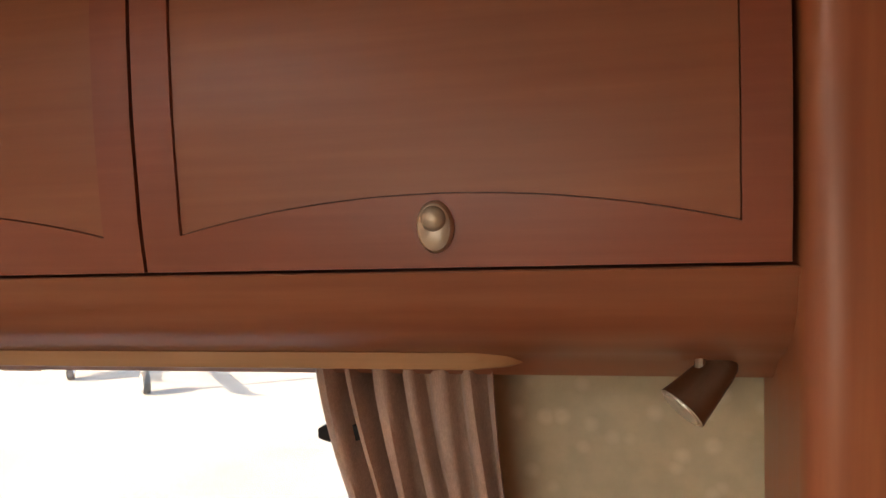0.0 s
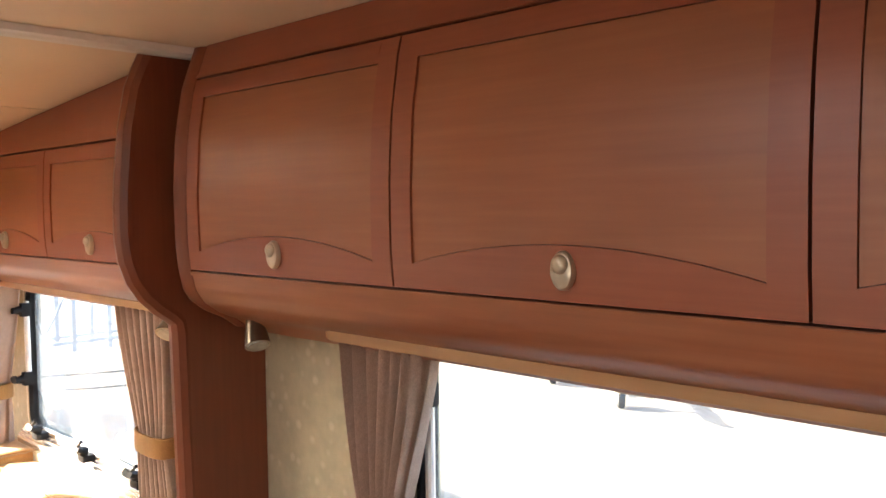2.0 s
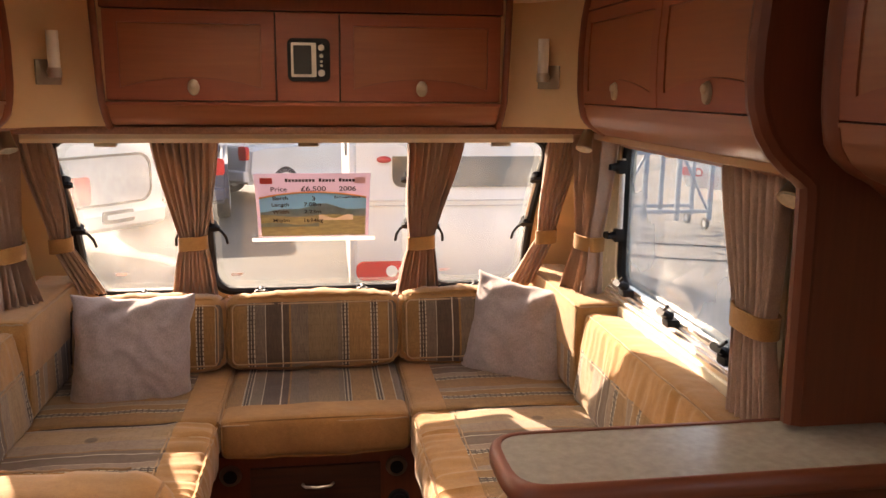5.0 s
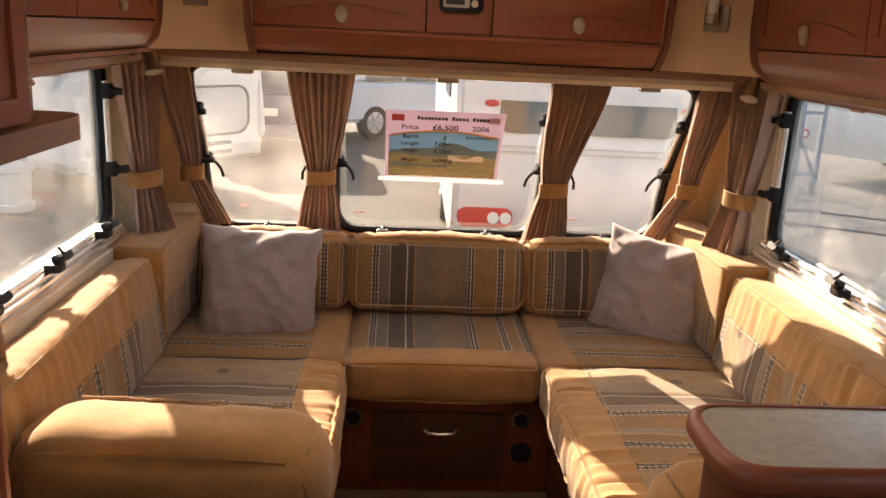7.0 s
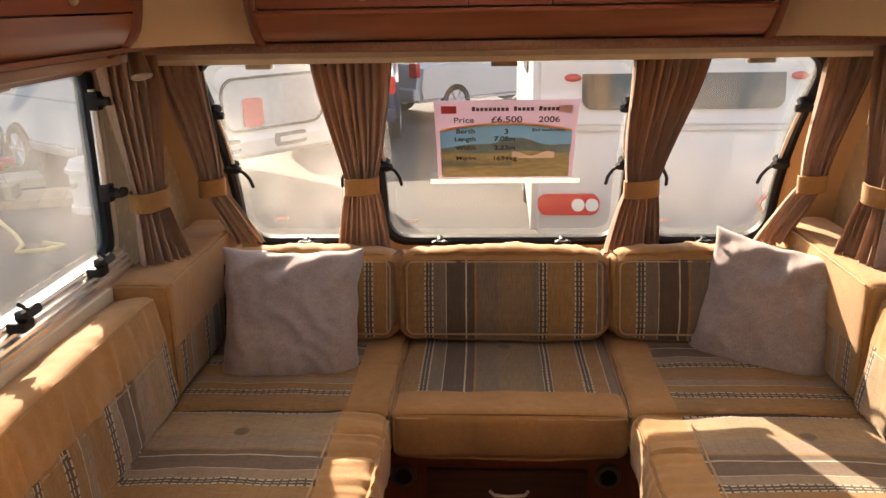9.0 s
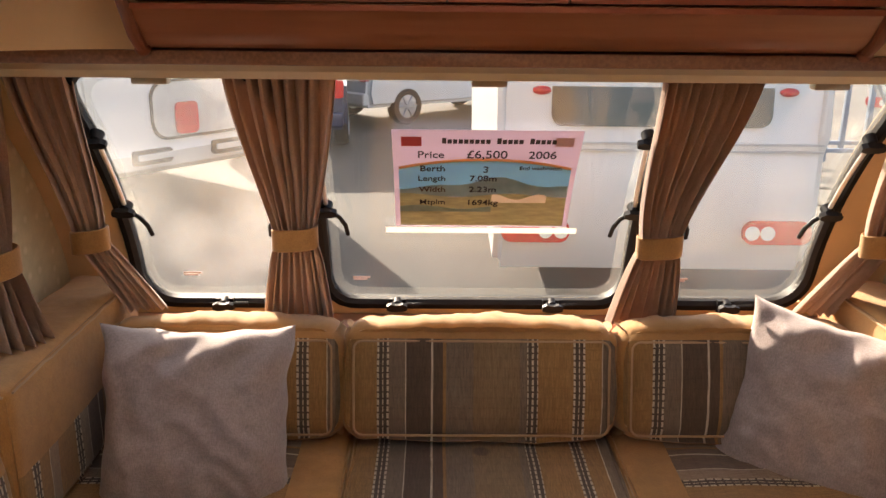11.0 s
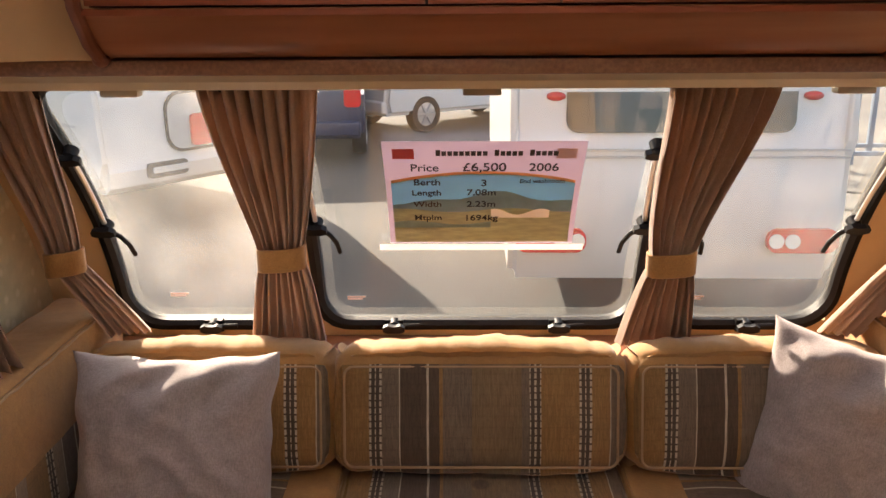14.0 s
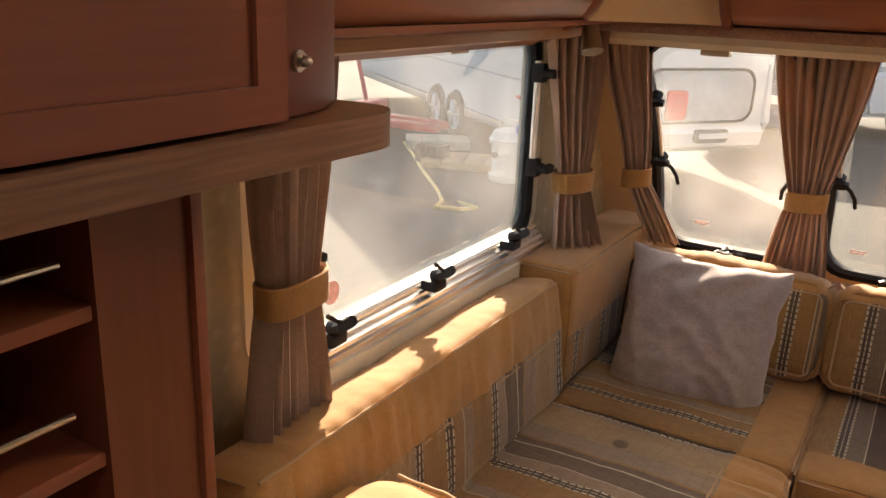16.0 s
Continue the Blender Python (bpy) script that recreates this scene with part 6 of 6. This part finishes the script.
def motorhome(m, length=8.2, width=2.25):
    """A coachbuilt motorhome on twin axles: tail at y = 0, body along +y, x from 0 to width."""
    t = thing("motorhome", "large white motorhome on twin axles with grey sills", "motorhome")
    bm = bmesh.new()
    prof = [(0.06, 0.40), (-0.03, 0.46), (-0.05, 0.60), (0.0, 0.68), (0.0, 1.30), (0.05, 2.45), (0.25, 2.75), (length - 1.6, 2.8), (length - 0.9, 2.3), (length - 0.3, 1.35), (length, 1.05), (length, 0.45)]
    prism(bm, prof, lambda u, v, d: (d, u, v), 0, width)
    bmesh.ops.bevel(bm, geom=[e for e in bm.edges if abs(e.verts[0].co.x - e.verts[1].co.x) < 0.01], offset=0.06, segments=3, affect='EDGES')
    part("body", bm, PAINT, t)
    tail = lambda u, v, d: (u, d - 0.004, v)
    panel = part("lamp_panel", prism(bmesh.new(), rounded(0.70, 2.02, 0.72, 1.24, 0.16), tail, -0.006, 0.02), plain("pale_grey_moulding", (0.45, 0.45, 0.45), 0.35), t, "pale grey rounded moulding")
    part("gasket", gasket(bmesh.new(), rounded(0.68, 2.04, 0.70, 1.26, 0.17), rounded(0.705, 2.015, 0.725, 1.235, 0.155), tail, -0.016, 0.0), BLACK, panel, "thin black seal")
    part("tail_lamp", prism(bmesh.new(), rounded(0.94, 1.19, 0.74, 1.04, 0.05), tail, -0.03, 0.01), RED, t, "square red tail lamp")
    for x0 in (0.42, 1.30):
        slot = part("hand_hold", prism(bmesh.new(), rounded(x0, x0 + 0.44, 0.50, 0.64, 0.05), lambda u, v, d: (u, d - 0.05, v), -0.006, 0.02), DARK_GLASS, t, "dark recessed hand hold")
        part("bar", prism(bmesh.new(), rounded(x0 + 0.06, x0 + 0.47, 0.545, 0.60, 0.02), lambda u, v, d: (u, d - 0.05, v), -0.02, -0.007), PAINT, slot, "white grab bar")
    part("sill", boxed(-0.012, width + 0.012, 0.35, length - 0.4, 0.36, 0.46, 0.01), GALV, t, "grey lower sill")
    for y in (3.25, 3.95):
        for x in (0.06, width - 0.06):
            wheel(t, (x, y, 0.33), 0.33, 0.2)
    part("side_marker", boxed(-0.014, 0.0, 1.30, 1.46, 0.78, 0.82, 0.004), RED, t, "small red side marker")
    for y0, y1, z0, z1 in ((0.8, 1.7, 1.5, 2.1), (2.4, 3.6, 1.5, 2.1), (5.2, 6.0, 1.25, 1.8)):
        part("side_window", prism(bmesh.new(), rounded(y0, y1, z0, z1, 0.08), lambda u, v, k: (k, u, v), -0.014, 0.012), DARK_GLASS, t, "dark tinted window")
    for z in (0.98, 1.34):
        part("trim", boxed(-0.006, 0.001, 0.3, length - 0.9, z, z + 0.02), GALV, t, "grey trim line")
    t.matrix_basis = m


motorhome(pose(-3.16, 6.53, GROUND_Z, 0, 0, 52.3))


def water_carrier():
    t = thing("water_carrier", "squat white plastic water carrier with a ribbed lid", "water carrier", at=(-4.03, 6.72, GROUND_Z))
    grey = plain("grey_white_plastic", (0.55, 0.54, 0.51), 0.45, vary=0.08)
    bm = bmesh.new()
    prof = [(0.19, 0.0), (0.20, 0.02), (0.20, 0.07), (0.175, 0.08), (0.17, 0.12), (0.185, 0.40), (0.215, 0.41), (0.215, 0.45), (0.20, 0.455), (0.17, 0.53), (0.09, 0.555)]
    rings = [[bm.verts.new((r * math.cos(a), r * math.sin(a), z)) for a in (2 * math.pi * i / 24 for i in range(24))] for r, z in prof]
    for p, q in zip(rings, rings[1:]):
        for i in range(24):
            bm.faces.new((p[i], p[(i + 1) % 24], q[(i + 1) % 24], q[i]))
    bm.faces.new(rings[0])
    bm.faces.new(rings[-1])
    part("tank", bm, grey, t, angle=30)
    part("cap", cylinder(bmesh.new(), (0.13, -0.05, 0.52), (0.15, -0.06, 0.60), 0.045, n=16), plain("blue_plastic", (0.08, 0.14, 0.45), 0.4), t, "blue screw cap")
    part("bung", cylinder(bmesh.new(), (-0.07, -0.165, 0.29), (-0.075, -0.19, 0.29), 0.035, n=16), plain("dark_grey_plastic", (0.12, 0.12, 0.12), 0.5), t, "dark grey bung")
    part("handle", tube(bmesh.new(), [(-0.10, 0, 0.55), (-0.09, 0, 0.66), (0.09, 0, 0.64), (0.10, 0, 0.55)], 0.008, 8), STEEL, t, "thin wire handle")


water_carrier()


def ground_board(c, size, rz, label, color):
    t = thing("board", label, "board", at=(c[0], c[1], GROUND_Z))
    t.matrix_basis = pose(c[0], c[1], GROUND_Z, 0, 0, rz)
    wood = plain(label.replace(" ", "_"), color, 0.8, vary=0.2, scale=9, stretch=(1, 8, 1))
    w, d, h = size
    for y in (-d / 2 + 0.06, d / 2 - 0.06):
        part("batten", boxed(-w / 2, w / 2, y - 0.04, y + 0.04, 0.0, h * 0.45, 0.004), wood, t)
    for i in range(4):
        x0 = -w / 2 + w * i / 4
        part("plank", boxed(x0 + 0.004, x0 + w / 4 - 0.004, -d / 2, d / 2, h * 0.45 + 0.001, h, 0.004), wood, t)


ground_board((-4.75, 7.1), (0.95, 0.6, 0.09), 20, "sandy timber boards lying beside the motorhome", (0.36, 0.23, 0.13))
ground_board((-5.1, 6.92), (0.34, 0.26, 0.22), 10, "dark timber block standing on the asphalt", (0.12, 0.095, 0.07))
ground_board((-5.6, 7.85), (0.8, 0.5, 0.12), 35, "pale timber offcuts on the ground", (0.42, 0.36, 0.27))


def steel_rack():
    t = thing("steel_rack", "blue-grey steel rack on small castors", "rack", at=(4.9, 9.7, GROUND_Z))
    blue = plain("blue_grey_paint", (0.16, 0.22, 0.30), 0.45, 0.2, 0.15)
    for i, x in enumerate((-0.75, -0.25, 0.25, 0.75)):
        for y in (-0.3, 0.3):
            part("post", boxed(x - 0.03, x + 0.03, y - 0.03, y + 0.03, 0.14, 2.1, 0.004), blue, t)
    for z in (0.25, 1.1, 2.0):
        for y in (-0.3, 0.3):
            part("rail", boxed(-0.72, 0.72, y - 0.028, y + 0.028, z, z + 0.05, 0.003), blue, t)
    part("brace", tube(bmesh.new(), [(-0.7, -0.33, 0.3), (0.2, -0.33, 2.0)], 0.02, 6), blue, t)
    part("brace", tube(bmesh.new(), [(0.7, -0.33, 0.3), (-0.2, -0.33, 2.0)], 0.02, 6), blue, t)
    for x in (-0.7, 0.7):
        for y in (-0.3, 0.3):
            wheel(t, (x, y, 0.09), 0.09, 0.05)


steel_rack()
for i, (x0, y0, x1, y1) in enumerate(((3.2, 9.0, 7.2, 7.0), (3.2, 7.95, 7.2, 5.95))):
    t = thing("cable", "thin dark cable lying across the yard", "cable", "yard cables", at=((x0 + x1) / 2, (y0 + y1) / 2, GROUND_Z))
    a, b = Vector((x0, y0, 0.012)), Vector((x1, y1, 0.012))
    c = Vector((t.location.x, t.location.y, 0))
    part("cord", tube(bmesh.new(), [a.lerp(b, k / 12) - c + Vector((0, 0.04 * math.sin(k * 1.3 + i), 0)) for k in range(13)], 0.014, 6), TYRE, t)


def trailer_jack(c, rz, label, cover):
    t = thing("trailer_tow_frame", label, "trailer", "drawbars")
    bm = bmesh.new()
    tube(bm, [(0, 0, 0.45), (1.4, 0, 0.45)], 0.045, 8)
    tube(bm, [(1.4, 0, 0.45), (1.6, 0, 0.50)], 0.03, 8)
    cylinder(bm, (1.1, 0.08, 0.12), (1.1, 0.08, 0.85), 0.028)
    part("drawbar", bm, GALV, t)
    if cover:
        part("cover", boxed(0.82, 1.24, -0.20, -0.02, 0.22, 0.52, 0.03), RED_PAINT, t, "red plastic cover")
    wheel(t, (1.1, 0.08, 0.12), 0.12, 0.07, 'y')
    t.matrix_basis = Matrix.Translation(c) @ Euler((0, 0, radians(rz))).to_matrix().to_4x4()


trailer_jack((8.71, 4.21, GROUND_Z), -150, "galvanised trailer drawbar with a red cover and jockey wheel", True)
trailer_jack((8.1, 3.15, GROUND_Z), -140, "bare galvanised trailer drawbar with jockey wheel", False)


def barrow():
    t = thing("pallet_truck", "red pallet truck with an upright handle", "pallet truck", at=(-6.75, 8.45, GROUND_Z))
    bm = boxed(-0.3, 0.9, -0.28, -0.10, 0.1, 0.2, 0.02)
    box(bm, -0.3, 0.9, 0.10, 0.28, 0.1, 0.2, 0.02)
    box(bm, -0.45, -0.2, -0.25, 0.25, 0.08, 0.4, 0.03)
    part("forks", bm, RED_PAINT, t)
    part("handle", tube(bmesh.new(), [(-0.4, 0, 0.35), (-0.65, 0, 1.3)], 0.03, 8), RED_PAINT, t)


barrow()
t = thing("hose", "yellow hose lying on the asphalt", "hose", at=(-4.4, 6.0, GROUND_Z))
part("pipe", tube(bmesh.new(), [(-1.64, 1.74, 0.019), (-1.15, 1.2, 0.019), (-0.63, 0.57, 0.019), (0.1, -0.25, 0.019), (0.34, -0.57, 0.019), (0.40, -0.79, 0.019), (0.62, -0.72, 0.019), (0.72, -0.58, 0.019), (0.48, -0.5, 0.019)], 0.018, 6), plain("yellow_rubber", (0.50, 0.40, 0.15), 0.6), t)
